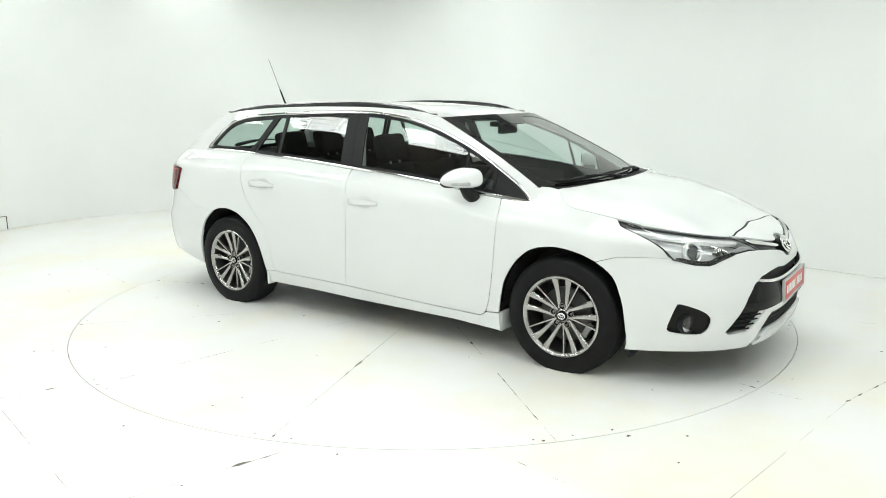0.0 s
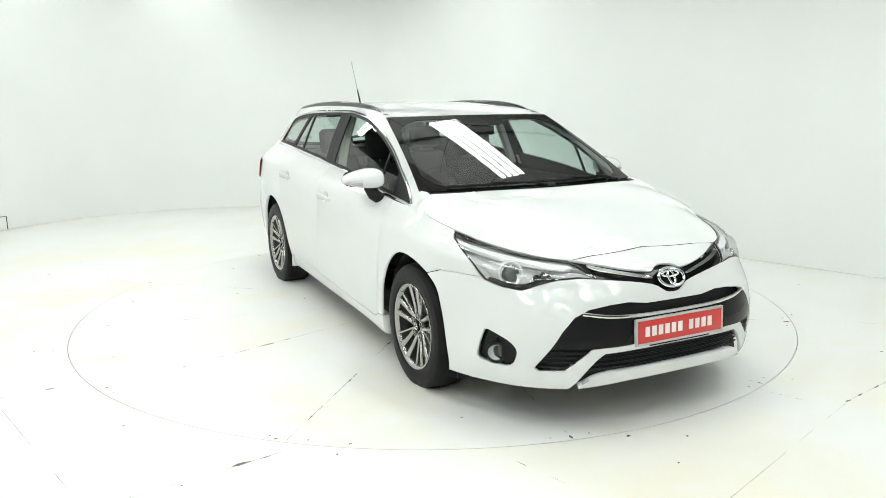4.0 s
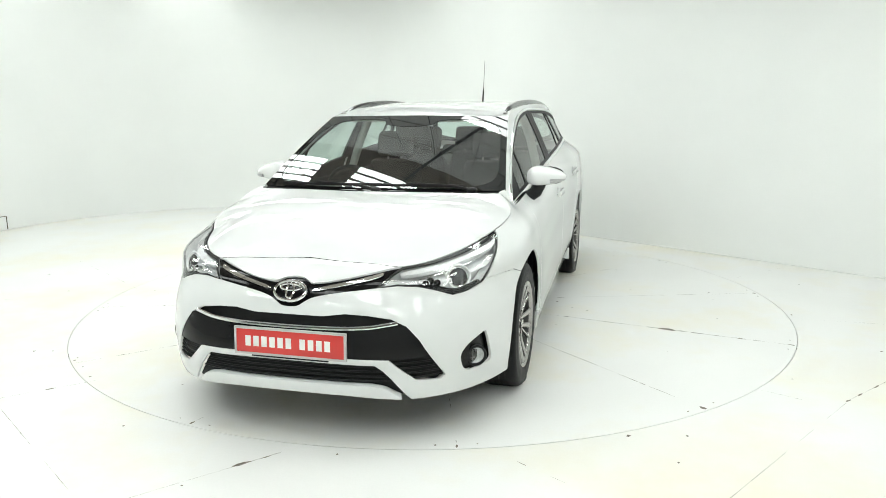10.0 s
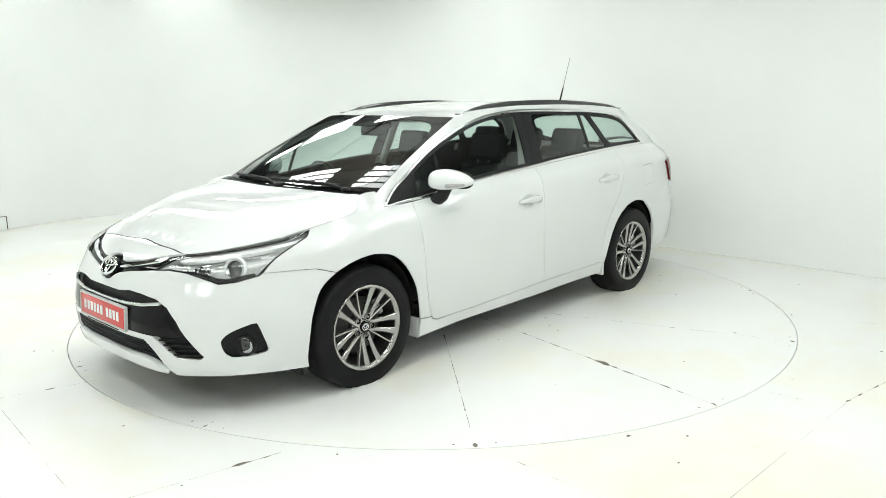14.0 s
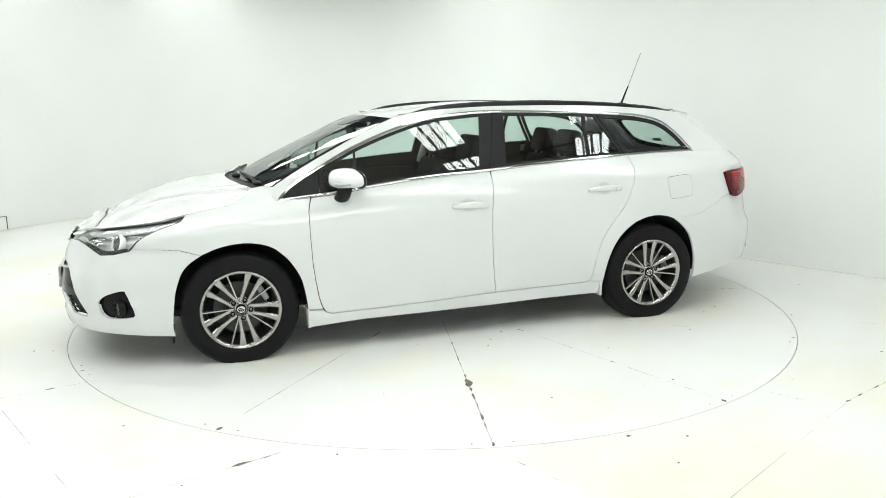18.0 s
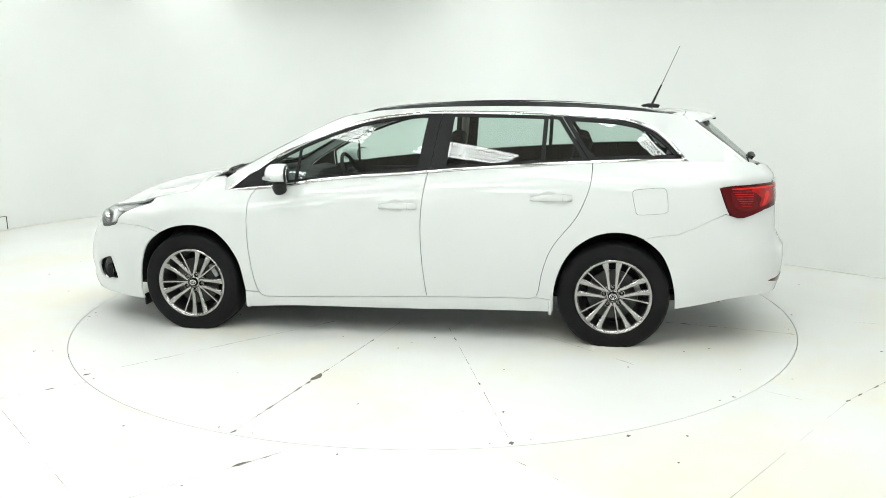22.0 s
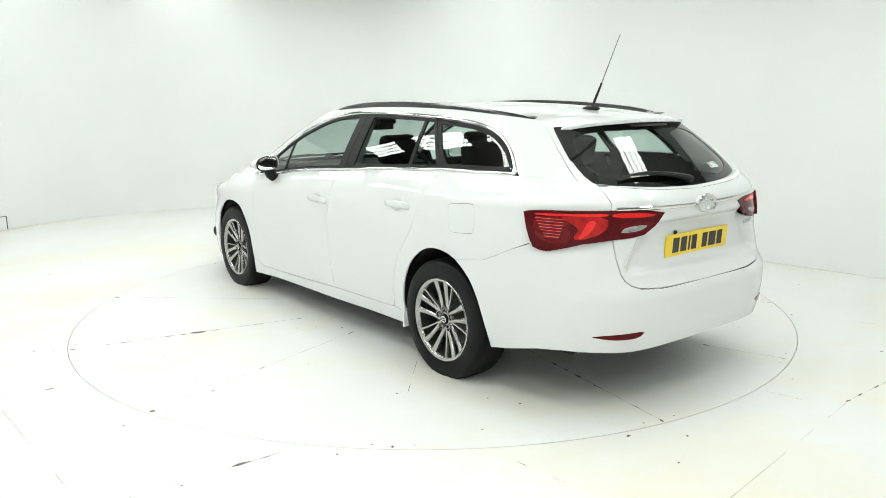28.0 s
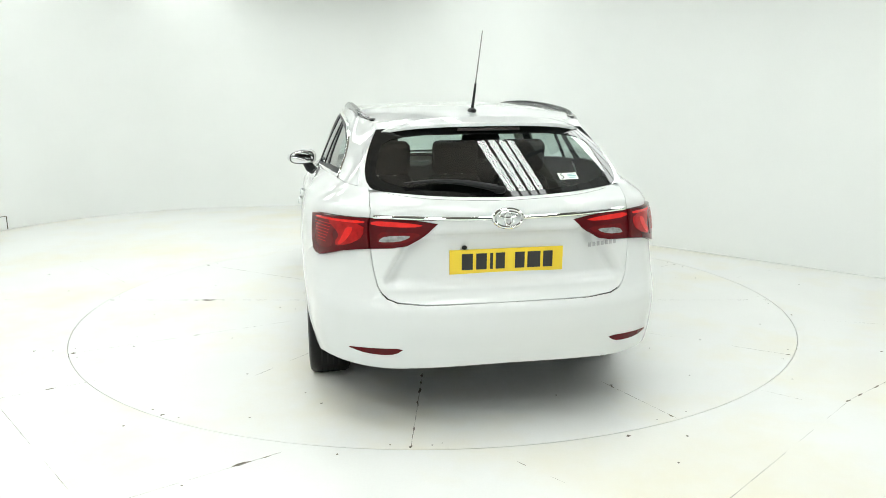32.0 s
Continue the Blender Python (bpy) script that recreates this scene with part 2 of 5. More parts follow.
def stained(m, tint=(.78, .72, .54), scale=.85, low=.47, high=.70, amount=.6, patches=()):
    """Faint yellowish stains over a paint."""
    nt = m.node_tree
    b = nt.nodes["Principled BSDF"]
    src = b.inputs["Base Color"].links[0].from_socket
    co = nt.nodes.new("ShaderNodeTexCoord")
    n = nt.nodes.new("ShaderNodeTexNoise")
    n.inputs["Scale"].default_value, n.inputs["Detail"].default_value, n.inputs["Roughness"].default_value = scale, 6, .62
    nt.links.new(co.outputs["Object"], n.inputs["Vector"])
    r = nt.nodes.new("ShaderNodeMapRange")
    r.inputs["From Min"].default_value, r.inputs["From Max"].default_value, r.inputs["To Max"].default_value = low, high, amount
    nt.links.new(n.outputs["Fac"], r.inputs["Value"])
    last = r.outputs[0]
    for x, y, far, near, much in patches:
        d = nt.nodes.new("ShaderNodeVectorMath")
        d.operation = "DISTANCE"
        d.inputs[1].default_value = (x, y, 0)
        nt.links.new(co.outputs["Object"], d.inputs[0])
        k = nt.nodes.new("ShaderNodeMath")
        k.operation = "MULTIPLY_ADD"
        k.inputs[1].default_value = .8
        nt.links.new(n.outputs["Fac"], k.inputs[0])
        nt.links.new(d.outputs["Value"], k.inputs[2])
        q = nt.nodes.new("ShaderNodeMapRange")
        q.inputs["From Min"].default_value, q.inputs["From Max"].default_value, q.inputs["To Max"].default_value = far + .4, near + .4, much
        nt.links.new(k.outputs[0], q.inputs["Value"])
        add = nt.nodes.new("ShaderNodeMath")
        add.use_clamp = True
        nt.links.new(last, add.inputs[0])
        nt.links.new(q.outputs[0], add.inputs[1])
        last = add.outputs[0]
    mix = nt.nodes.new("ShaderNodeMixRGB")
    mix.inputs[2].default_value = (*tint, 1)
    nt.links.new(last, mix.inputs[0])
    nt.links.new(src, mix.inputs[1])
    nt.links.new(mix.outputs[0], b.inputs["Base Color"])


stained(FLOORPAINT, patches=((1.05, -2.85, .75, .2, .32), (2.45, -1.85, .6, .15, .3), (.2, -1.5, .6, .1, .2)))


def ring_mesh(inner, outer, z0, z1, seg=160):
    b = bmesh.new()
    prof = [(inner, z1), (outer, z1), (outer, z0), (inner, z0)]
    rings = [[b.verts.new((r * math.cos(2 * math.pi * i / seg), r * math.sin(2 * math.pi * i / seg), z)) for i in range(seg)] for r, z in prof]
    for k in range(4):
        p, q = rings[k], rings[(k + 1) % 4]
        for i in range(seg):
            b.faces.new((p[i], p[(i + 1) % seg], q[(i + 1) % seg], q[i]))
    bmesh.ops.recalc_face_normals(b, faces=b.faces)
    return b


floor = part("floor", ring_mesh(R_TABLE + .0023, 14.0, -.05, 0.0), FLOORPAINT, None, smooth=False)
tagged(floor, "white painted studio floor of large boards with worn seams", kind="structure")
pit = part("pit_base", turned([(0, -.2), (R_TABLE + .3, -.2), (R_TABLE + .3, -.06), (R_TABLE + .28, -.06), (R_TABLE + .28, -.19), (0, -.19)], 96, Matrix.Rotation(radians(90), 4, "X")), PIT, None)
tagged(pit, "dark pit under the turntable", kind="structure")

# the wall runs round the table: a curved end, and a straight run at 45 degrees
WALLS = soften([(-5.6, .6), (-5.35, 2.35), (-4.75, 4.05), (-3.5, 5.0), (-2.2, 5.16), (-1.15, 5.22), (-.55, 4.85), (.6, 3.62), (2.15, 2.06), (4.6, -.47),
                (6.1, -2.2), (6.3, -4.4), (5.2, -6.6), (2.5, -7.3), (-2.5, -7.3), (-5.2, -6.4), (-6.2, -4.2), (-6.1, -1.6)], 2)
WALL_H = 2.80
b = bmesh.new()
wp = lines(WALLS, .25)
sg = 1 if area2(wp) > 0 else -1
outer = inset(wp, -.12)
if len(outer) != len(wp):
    outer = [(x * 1.02, y * 1.02) for x, y in wp]
rows = [[b.verts.new((x, y, z)) for x, y in src] for src, z in ((wp, -.02), (wp, WALL_H), (outer, WALL_H), (outer, -.02))]
for k in range(4):
    p, q = rows[k], rows[(k + 1) % 4]
    for i in range(len(p)):
        b.faces.new((p[i], p[(i + 1) % len(p)], q[(i + 1) % len(p)], q[i]))
bmesh.ops.recalc_face_normals(b, faces=b.faces)
wall = tagged(part("wall_north", b, WALLPAINT, None), "white painted studio wall curving round the turntable", kind="structure")
b = bmesh.new()
inner = inset(wp, .005)
rows = [[b.verts.new((x, y, z)) for x, y in src] for src, z in ((wp, .004), (inner, .004), (inner, .010), (wp, .016))]
for k in range(3):
    p, q = rows[k], rows[k + 1]
    for i in range(len(p)):
        b.faces.new((p[i], p[(i + 1) % len(p)], q[(i + 1) % len(p)], q[i]))
bmesh.ops.recalc_face_normals(b, faces=b.faces)
tagged(part("baseboard", b, WALLPAINT, wall), kind="structure")

# hall roof above, square to the straight wall: pale boards over the far half, dark ribbed sheet over the rest
b = bmesh.new()
CEIL = 5.0
TURN = pose(0, 0, 0, 0, 0, -45)      # x runs along the straight wall, y towards it
EAVE = .72
for k in range(23):
    join(b, box(0, EAVE + .25 + .5 * k, CEIL + .02, 24, .472, .03, .004, 1))
nf = len(b.faces)
join(b, box(0, EAVE + 5.7, CEIL + .06, 24, 11.6, .03))
n = 116
prev = None
for i in range(n + 1):
    y = EAVE - .01 - 12.7 * i / n
    z = CEIL + (.05 if i % 4 in (0, 1) else 0)
    row = [b.verts.new((-12, y, z)), b.verts.new((12, y, z))]
    if prev:
        b.faces.new((prev[0], prev[1], row[1], row[0]))
    prev = row
b.faces.ensure_lookup_table()
for f in b.faces[nf:]:
    f.material_index = 1
b.transform(TURN)
tagged(part("ceiling", b, [ROOFSHEET, RIBSHEET], None, smooth=False), "hall roof of pale grey boards and dark ribbed sheet", kind="structure")
for k in range(6):
    b = box(-8.5 + 3.6 * k, 0, CEIL - .04, .05, 23.8, .07, .006)
    b.transform(TURN)
    tagged(part("beam", b, BEAM, None), "dark steel roof beam under the boards", "beam", "roof beams")
for nm, x, y, sx, sy in (("wall_west", -12, 0, .1, 24), ("wall_east", 12, 0, .1, 24), ("wall_south", 0, -12, 24, .1), ("wall_far", 0, 12, 24, .1)):
    b = box(x, y, 2.52, sx, sy, 5.15)
    b.transform(TURN)
    tagged(part(nm, b, HALLWALL, None, smooth=False), "dark plain outer wall of the hall", kind="structure")


def light_bank(q, p, length=1.15, n=4, pitch=.118, wide=.084, z=2.96):
    """A hanging bank of bare light strips on dark crossbars; q along the straight wall, p towards it."""
    e = tagged(new("light_bank"), "hanging bank of bare light strips on dark crossbars", "studio light", "light banks")
    for sx in (-.36 * length, .36 * length):
        part("crossbar", box(sx, 0, .024, .03, n * pitch + .02, .02, .004), BEAM, e)
        part("hanger", tube([(sx, 0, .03), (sx, 0, CEIL - z)], .006, 6), BEAM, e)
    for i in range(n):
        part("light_strip", box(0, (i - (n - 1) / 2) * pitch, 0, length, wide, .022, .006), TUBE, e)
    e.matrix_world = TURN @ pose(q, p, z)


# the banks nearest to the wall are narrower
for q, p, z in ((-1.85, 2.15, 3.15), (-5.25, .98, 3.1), (-5.6, -.66, 3.1)):
    light_bank(q, p, n=2, z=z)
# row -5.6 and bank (5.3, -.66): unseen, added to brighten the near side
for p, row in ((.98, (-3.55, -1.75, .05, 2.1, 3.75)), (-.66, (-4.0, -2.2, -.38, 1.85, 3.55, 5.3)),
               (-2.3, (-3.95, -2.15, -.3, 1.5, 3.3, 5.1)), (-4.0, (-2.6, -.7, 1.1, 2.9, 4.7)), (-5.6, (.5, 2.3))):
    for q in row:
        light_bank(q, p)

# ---- turntable ----
turntable = tagged(new("turntable"), "large white round turntable with worn radial seams", "turntable")
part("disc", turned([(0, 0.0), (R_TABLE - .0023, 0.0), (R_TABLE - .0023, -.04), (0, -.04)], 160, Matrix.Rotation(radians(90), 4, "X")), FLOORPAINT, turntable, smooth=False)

# ---- the car ----
car = tagged(new("car"), "white estate car with grey alloy wheels on the turntable", "car")

# ---- body surfaces of the car (x ahead, y left, z up, origin between the axles on the floor) ----
def curve1(knots):
    """A smooth monotone curve through (x, value) knots."""
    k = sorted(knots)
    xs, ys = np.array([a for a, _ in k], float), np.array([b for _, b in k], float)
    h, d = np.diff(xs), np.diff(ys) / np.diff(xs)
    m = np.zeros(len(xs))
    m[0], m[-1] = d[0], d[-1]
    for i in range(1, len(xs) - 1):
        if d[i - 1] * d[i] > 0:
            w1, w2 = 2 * h[i] + h[i - 1], h[i] + 2 * h[i - 1]
            m[i] = (w1 + w2) / (w1 / d[i - 1] + w2 / d[i])

    def value(x):
        x = min(max(x, xs[0]), xs[-1])
        i = min(max(int(np.searchsorted(xs, x)) - 1, 0), len(h) - 1)
        t = (x - xs[i]) / h[i]
        return float(ys[i] * (1 + 2 * t) * (1 - t) ** 2 + m[i] * h[i] * t * (1 - t) ** 2
                     + ys[i + 1] * t * t * (3 - 2 * t) + m[i + 1] * h[i] * t * t * (t - 1))
    return value


XF, XR = 1.0, -1.2
nose_x = curve1([(0.15, 2.25), (0.19, 2.305), (0.24, 2.335), (0.3, 2.345), (0.42, 2.355), (0.52, 2.337), (0.6, 2.317), (0.67, 2.282), (0.71, 2.247), (0.74, 2.197), (0.765, 2.132), (0.79, 2.042), (0.82, 1.912)])
tail_x = curve1([(.22, -2.34), (.28, -2.375), (.40, -2.405), (.50, -2.415), (.58, -2.41), (.62, -2.385), (.66, -2.368), (.80, -2.355), (.93, -2.35), (1.0, -2.34), (1.035, -2.318), (1.07, -2.285), (1.12, -2.23)])
nose_n = curve1([(.2, 3.267), (.35, 3.267), (.5, 3.258), (.65, 2.989), (.8, 3.867), (.9, 3.867)])
tail_n = curve1([(.3, 4.0), (.6, 4.0), (.8, 3.7), (.95, 3.6), (1.03, 4.3), (1.1, 4.9)])
top_z = curve1([(0, 0.78), (0.2, 0.774), (0.377, 0.771), (0.53, 0.763), (0.735, 0.793), (0.965, 0.855), (1.17, 0.894), (1.32, 0.908), (1.6, 0.914), (1.84, 0.932), (2.12, 0.971), (2.47, 1.006), (2.8, 1.03), (3.16, 1.058), (3.51, 1.079), (3.8, 1.094), (4.2, 1.107), (4.6, 1.095), (4.8, 1.068), (5.0, 1.052), (5.4, 1.04)])
side_w = curve1([(-.13, .645), (-.10, .675), (-.07, .703), (-.05, .733), (-.02, .760), (0, .775), (.03, .808), (.07, .842), (.13, .868), (.22, .886), (.35, .894), (.5, .892), (.65, .883), (.74, .872), (.80, .858), (.90, .83)])
tuck = curve1([(0, 0), (3.2, 0), (3.8, .022), (4.3, .06), (4.8, .075), (5.4, .075)])
U1, U2, U3 = 1.6, 3.8, 5.4


def half_width(u, z):
    u = abs(u)
    if u > U3:
        u = 2 * U3 - u
    d = top_z(u) - z
    k = min(max(1 - d / .13, 0), 1)
    f = min(max((1.55 - u) / .5, 0), 1)
    swell = .039 * f * f * (3 - 2 * f) * min(max(1 - d / .30, 0), 1)
    flare = .016 * math.exp(-((u - 1.33) / .34) ** 2) + .010 * math.exp(-((u - 3.95) / .26) ** 2)
    return side_w(d) + swell - tuck(u) * k * k * (3 - 2 * k) + flare * (1 - k * k * (3 - 2 * k))


def band(u, z):
    """The lower body: u runs from the nose's middle along the left side to the tail's middle, z is the height."""
    w = half_width(u, z)
    if u <= U1:
        b, n, a = u / U1 * math.pi / 2, nose_n(z), nose_x(z) - XF
        c, s = abs(math.cos(b)), abs(math.sin(b))
        r = (c ** n + s ** n) ** (-1 / n)
        return (XF + a * r * c, w * r * math.sin(b), z)
    if u <= U2:
        return (XF + (XR - XF) * (u - U1) / (U2 - U1), w, z)
    b, n, a = (u - U2) / (U3 - U2) * math.pi / 2, tail_n(z), XR - tail_x(z)
    c, s = abs(math.cos(b)), abs(math.sin(b))
    r = (c ** n + s ** n) ** (-1 / n)
    return (XR - a * r * s, w * r * math.cos(b), z)


def band_u(x, y, z):
    """u of the place on the band that lies nearest to (x, y) at the height z."""
    y = abs(y)
    if XR <= x <= XF:
        return U1 + (XF - x) / (XF - XR) * (U2 - U1)
    u = .8 if x > XF else 4.6
    for _ in range(6):
        w = half_width(u, z)
        if x > XF:
            u = math.atan2(y / w, (x - XF) / (nose_x(z) - XF)) / (math.pi / 2) * U1
        else:
            u = U2 + math.atan2((XR - x) / (XR - tail_x(z)), y / w) / (math.pi / 2) * (U3 - U2)
    return u


glass_base = curve1([(-2.35, .46), (-2.25, .51), (-2.17, .566), (-2.117, .607), (-2.009, .659), (-1.882, .689), (-1.754, .705), (-1.631, .717), (-1.4, .736), (-1.2, .750), (-.6, .775), (0, .78), (.5, .775), (1.06, .757), (1.2, .742), (1.3, .73)])


def belt_z(x):
    return top_z(band_u(x, .7, 1.0)) if x < 1 else top_z(U1 - (x - 1) * 1.0)


def flank(x, z):
    """y of the upper side (side glass and pillars) at x and z."""
    d = z - belt_z(x)
    k = min(max((-1.45 - x) / .45, 0), 1)
    return glass_base(x) - (.38 + .33 * k * k * (3 - 2 * k)) * d - .26 * d * abs(d)




def screen_x(z):
    q = min(max(z, .93), 1.365) - 1.15
    return 0.8248 + q * (-1.9494 + q * -0.8650)


roof_edge = curve1([(.36, 1.362), (.2, 1.396), (0, 1.413), (-.36, 1.427), (-.64, 1.428), (-1.04, 1.421), (-1.44, 1.397), (-1.75, 1.365), (-1.9, 1.345), (-2.1, 1.325)])
roof_mid = curve1([(.46, 1.352), (.40, 1.370), (.24, 1.403), (0, 1.434), (-.36, 1.454), (-.64, 1.456), (-1.04, 1.447), (-1.44, 1.424), (-1.84, 1.392), (-2.1, 1.372)])


def rear_x(z):
    q = min(max(z, 1.02), 1.37) - 1.2
    return -1.9844 + q * (1.2493 + q * 0.2759)


hood_mid = curve1([(2.2, .725), (2.08, .777), (2.02, .815), (1.96, .845), (1.79, .912), (1.585, .960), (1.35, .990), (1.2, 1.005)])


def screen(s, v):
    """The windscreen: s from -1 to 1 across, v from 0 at its foot to 1 at its top."""
    z0, z1 = .984 + .0 * (1 - s * s), 1.362 + .008 * (1 - s * s)
    z = z0 + (z1 - z0) * v
    zs = .984 + (1.362 - .984) * v
    xe = screen_x(zs)
    ye = 0.7234 + v * (-0.1193 + v * -0.0081)
    bow = .152 * (1 - v) + .062 * v
    return (xe + bow * (1 - abs(s) ** 2.1), ye * s, z)


def rear_glass(s, v):
    z0, z1 = 1.078 - .036 * (1 - s * s), 1.335 + .012 * (1 - s * s)
    z = z0 + (z1 - z0) * v
    zs = 1.083 + (1.335 - 1.083) * v
    xe = rear_x(zs)
    ye = 0.6122 + v * (-0.0065 + v * -0.0812)
    return (xe - (.15 - .025 * v) * (1 - abs(s) ** 2.1), ye * s, z)


def roof(x, y):
    xe = min(x, .36)
    ye, ze = flank(xe, roof_edge(xe)), roof_edge(xe)
    zm = roof_mid(x)
    return (x, y, zm - (zm - ze) * min(abs(y) / ye, 1.02) ** 2.6)


gap_z = curve1([(1.15, 1.005), (1.20, .997), (1.235, .985), (1.27, .962), (1.311, .927), (1.345, .908), (1.375, .900), (1.42, .8925), (1.5, .8790)])


def hood_edge(x):
    """(u, z) of the bonnet's side edge at x: along the wing's top, then up beside the windscreen's foot."""
    lo, hi = .53, 1.8
    for _ in range(24):
        m = (lo + hi) / 2
        if band(m, gap_z(x) if x < 1.42 else top_z(m))[0] > x:
            lo = m
        else:
            hi = m
    return lo, gap_z(x) if x < 1.42 else top_z(lo)


def hood(x, y):
    ex, ey, ez = band(*hood_edge(x))
    if x > ex:                       # ahead of the lamps the skin runs on towards the nose
        ez -= (x - ex) * .25
        ey += (x - ex) * .1
    zm = hood_mid(x)
    return (x, y, zm - (zm - ez) * min(abs(y) / ey, 1.1) ** 4.2)

# outlines on the lower body, as (u, z)
def top_run(a, b_, n=24, d=0.0):
    return [(a + (b_ - a) * i / n, top_z(abs(a + (b_ - a) * i / n) if abs(a + (b_ - a) * i / n) <= U3 else 2 * U3 - (a + (b_ - a) * i / n)) - d) for i in range(n + 1)]


def both_front(half):
    """An outline across the nose from its left half, top middle to bottom middle."""
    return half + [(-u, z) for u, z in half[::-1]]


def both_rear(half):
    return half + [(2 * U3 - u, z) for u, z in half[::-1]]


GAP = .0024


def flow(pts, n=2):
    """An open line with its corners rounded, ends kept."""
    for _ in range(n):
        new_pts = [pts[0]]
        for (a, b_), (c, d) in zip(pts, pts[1:]):
            new_pts += [(.75 * a + .25 * c, .75 * b_ + .25 * d), (.25 * a + .75 * c, .25 * b_ + .75 * d)]
        pts = new_pts + [pts[-1]]
    return pts


STRIP_TOP = [(0, .722), (.05, .719), (.08, .708), (.101, .698), (.241, .716), (.419, .747), (.528, .762)]
STRIP_LOW = [(0, .609), (.045, .612), (.073, .628), (.114, .650), (.236, .671), (.405, .690)]
HEAD = [(.965, .850), (.90, .830), (.811, .808), (.737, .792), (.645, .776), (.53, .763), (.49, .744), (.415, .689), (.515, .698), (.60, .691), (.68, .667), (.752, .640), (.82, .646), (.895, .668), (.912, .70), (.93, .774), (.942, .82)]
FENDER_GAP = [(.905, .680), (1.016, .679), (1.10, .672), (1.186, .638)]
ARCH_F = [(1.186, .638), (1.25, .679), (1.337, .698), (1.41, .689), (1.472, .665), (1.515, .623), (1.552, .572), (1.590, .490), (1.612, .410), (1.632, .275)]
ARCH_F0 = [(1.186, .638), (1.148, .600), (1.121, .553), (1.106, .460), (1.096, .381), (1.084, .280), (1.072, .183)]
ARCH_F, ARCH_F0 = flow(ARCH_F), flow(ARCH_F0)
STRIP_TOP, STRIP_LOW = flow(STRIP_TOP), flow(STRIP_LOW)
OPENING = [(0, .569), (.18, .577), (.285, .590), (.388, .585), (.491, .570), (.557, .538), (.615, .475), (.66, .40), (.72, .305), (.70, .289), (.60, .297), (.535, .351), (.485, .397), (.288, .402), (0, .401)]
LOWGRILLE = [(0, .378), (.25, .377), (.429, .373), (.46, .350), (.498, .308), (.572, .206)]
LIP_TOP = [(0, .283), (.25, .283), (.395, .282), (.45, .272), (.48, .261), (.532, .220)]
FOG = [(.911, .458), (.92, .435), (.928, .411), (.947, .322), (.94, .303), (.923, .297), (.869, .292), (.823, .291), (.80, .31), (.789, .34), (.786, .381), (.814, .415), (.855, .437)]
DOOR_F = [(1.690, .912), (1.672, .880), (1.664, .845), (1.661, .729), (1.668, .556), (1.680, .450), (1.698, .341), (1.715, .285), (1.737, .252), (1.772, .240)]
DOOR_LOW = [(1.772, .240), (2.104, .245), (2.45, .256), (2.812, .271), (3.15, .277), (3.455, .280), (3.490, .288)]
DOOR_B = [(2.818, .271), (2.805, .370), (2.794, .471), (2.786, .600), (2.785, .718), (2.789, .81), (2.797, .889), (2.808, .97), (2.815, 1.0305)]
DOOR_R = [(3.490, .288), (3.503, .315), (3.511, .351), (3.520, .42), (3.540, .497), (3.565, .57), (3.605, .639), (3.655, .70), (3.706, .761), (3.745, .828), (3.773, .897), (3.793, .955), (3.805, 1.013), (3.812, 1.094)]
ARCH_R = [(3.594, .272), (3.600, .350), (3.618, .435), (3.655, .525), (3.711, .603), (3.80, .668), (3.865, .695), (3.931, .706), (4.01, .695), (4.065, .668), (4.105, .633), (4.145, .570), (4.175, .487), (4.198, .400), (4.214, .320), (4.230, .239)]
ARCH_RA, ARCH_RB = flow(ARCH_R[:10]), flow(ARCH_R[9:])
DOOR_R = DOOR_R[:1] + flow(DOOR_R[1:-1]) + DOOR_R[-1:]
BUMP_R = [(4.065, .668), (4.134, .685), (4.218, .695), (4.30, .738), (4.360, .775), (4.430, .813)]
TAIL = [(4.407, .961), (4.44, .968), (4.476, .972), (4.60, .975), (4.738, .975), (4.750, .91), (4.762, .843), (4.70, .834), (4.639, .824), (4.57, .803), (4.51, .786), (4.485, .788), (4.455, .801), (4.440, .835), (4.425, .885)]
GATE_SIDE = [(4.655, 1.075), (4.690, 1.040), (4.726, 1.005), (4.740, .975)]
GATE_LIGHT = [(4.742, .976), (4.861, .973), (4.95, .964), (5.044, .950), (5.010, .912), (4.98, .889), (4.92, .855), (4.848, .846), (4.765, .842)]
GATE_LOW = [(4.765, .842), (4.780, .76), (4.799, .682), (4.815, .652), (4.840, .630), (4.880, .615), (5.0, .605), (5.4, .602)]
BUMP_LOW = [(5.4, .318), (5.0, .315), (4.83, .312), (4.72, .316), (4.637, .318), (4.53, .316), (4.444, .304), (4.33, .268), (4.230, .239)]


def off(fn, d):
    """The surface moved by d along its normal."""
    def moved(a, b_):
        p, n = frame_at(fn, a, b_)
        return tuple(p + n * d)
    return moved


def recessed(u, z):
    """The tail with the hollow round the number plate."""
    p = band(u, z)
    y = abs(p[1])
    k = min(max((.46 + (z - .70) * -.55 + .10 - y) / .06, 0), 1) * min(max((.925 - z) / .05, 0), 1) * min(max((z - .66) / .05, 0), 1)
    return (p[0] + .048 * k * k * (3 - 2 * k), p[1], p[2])


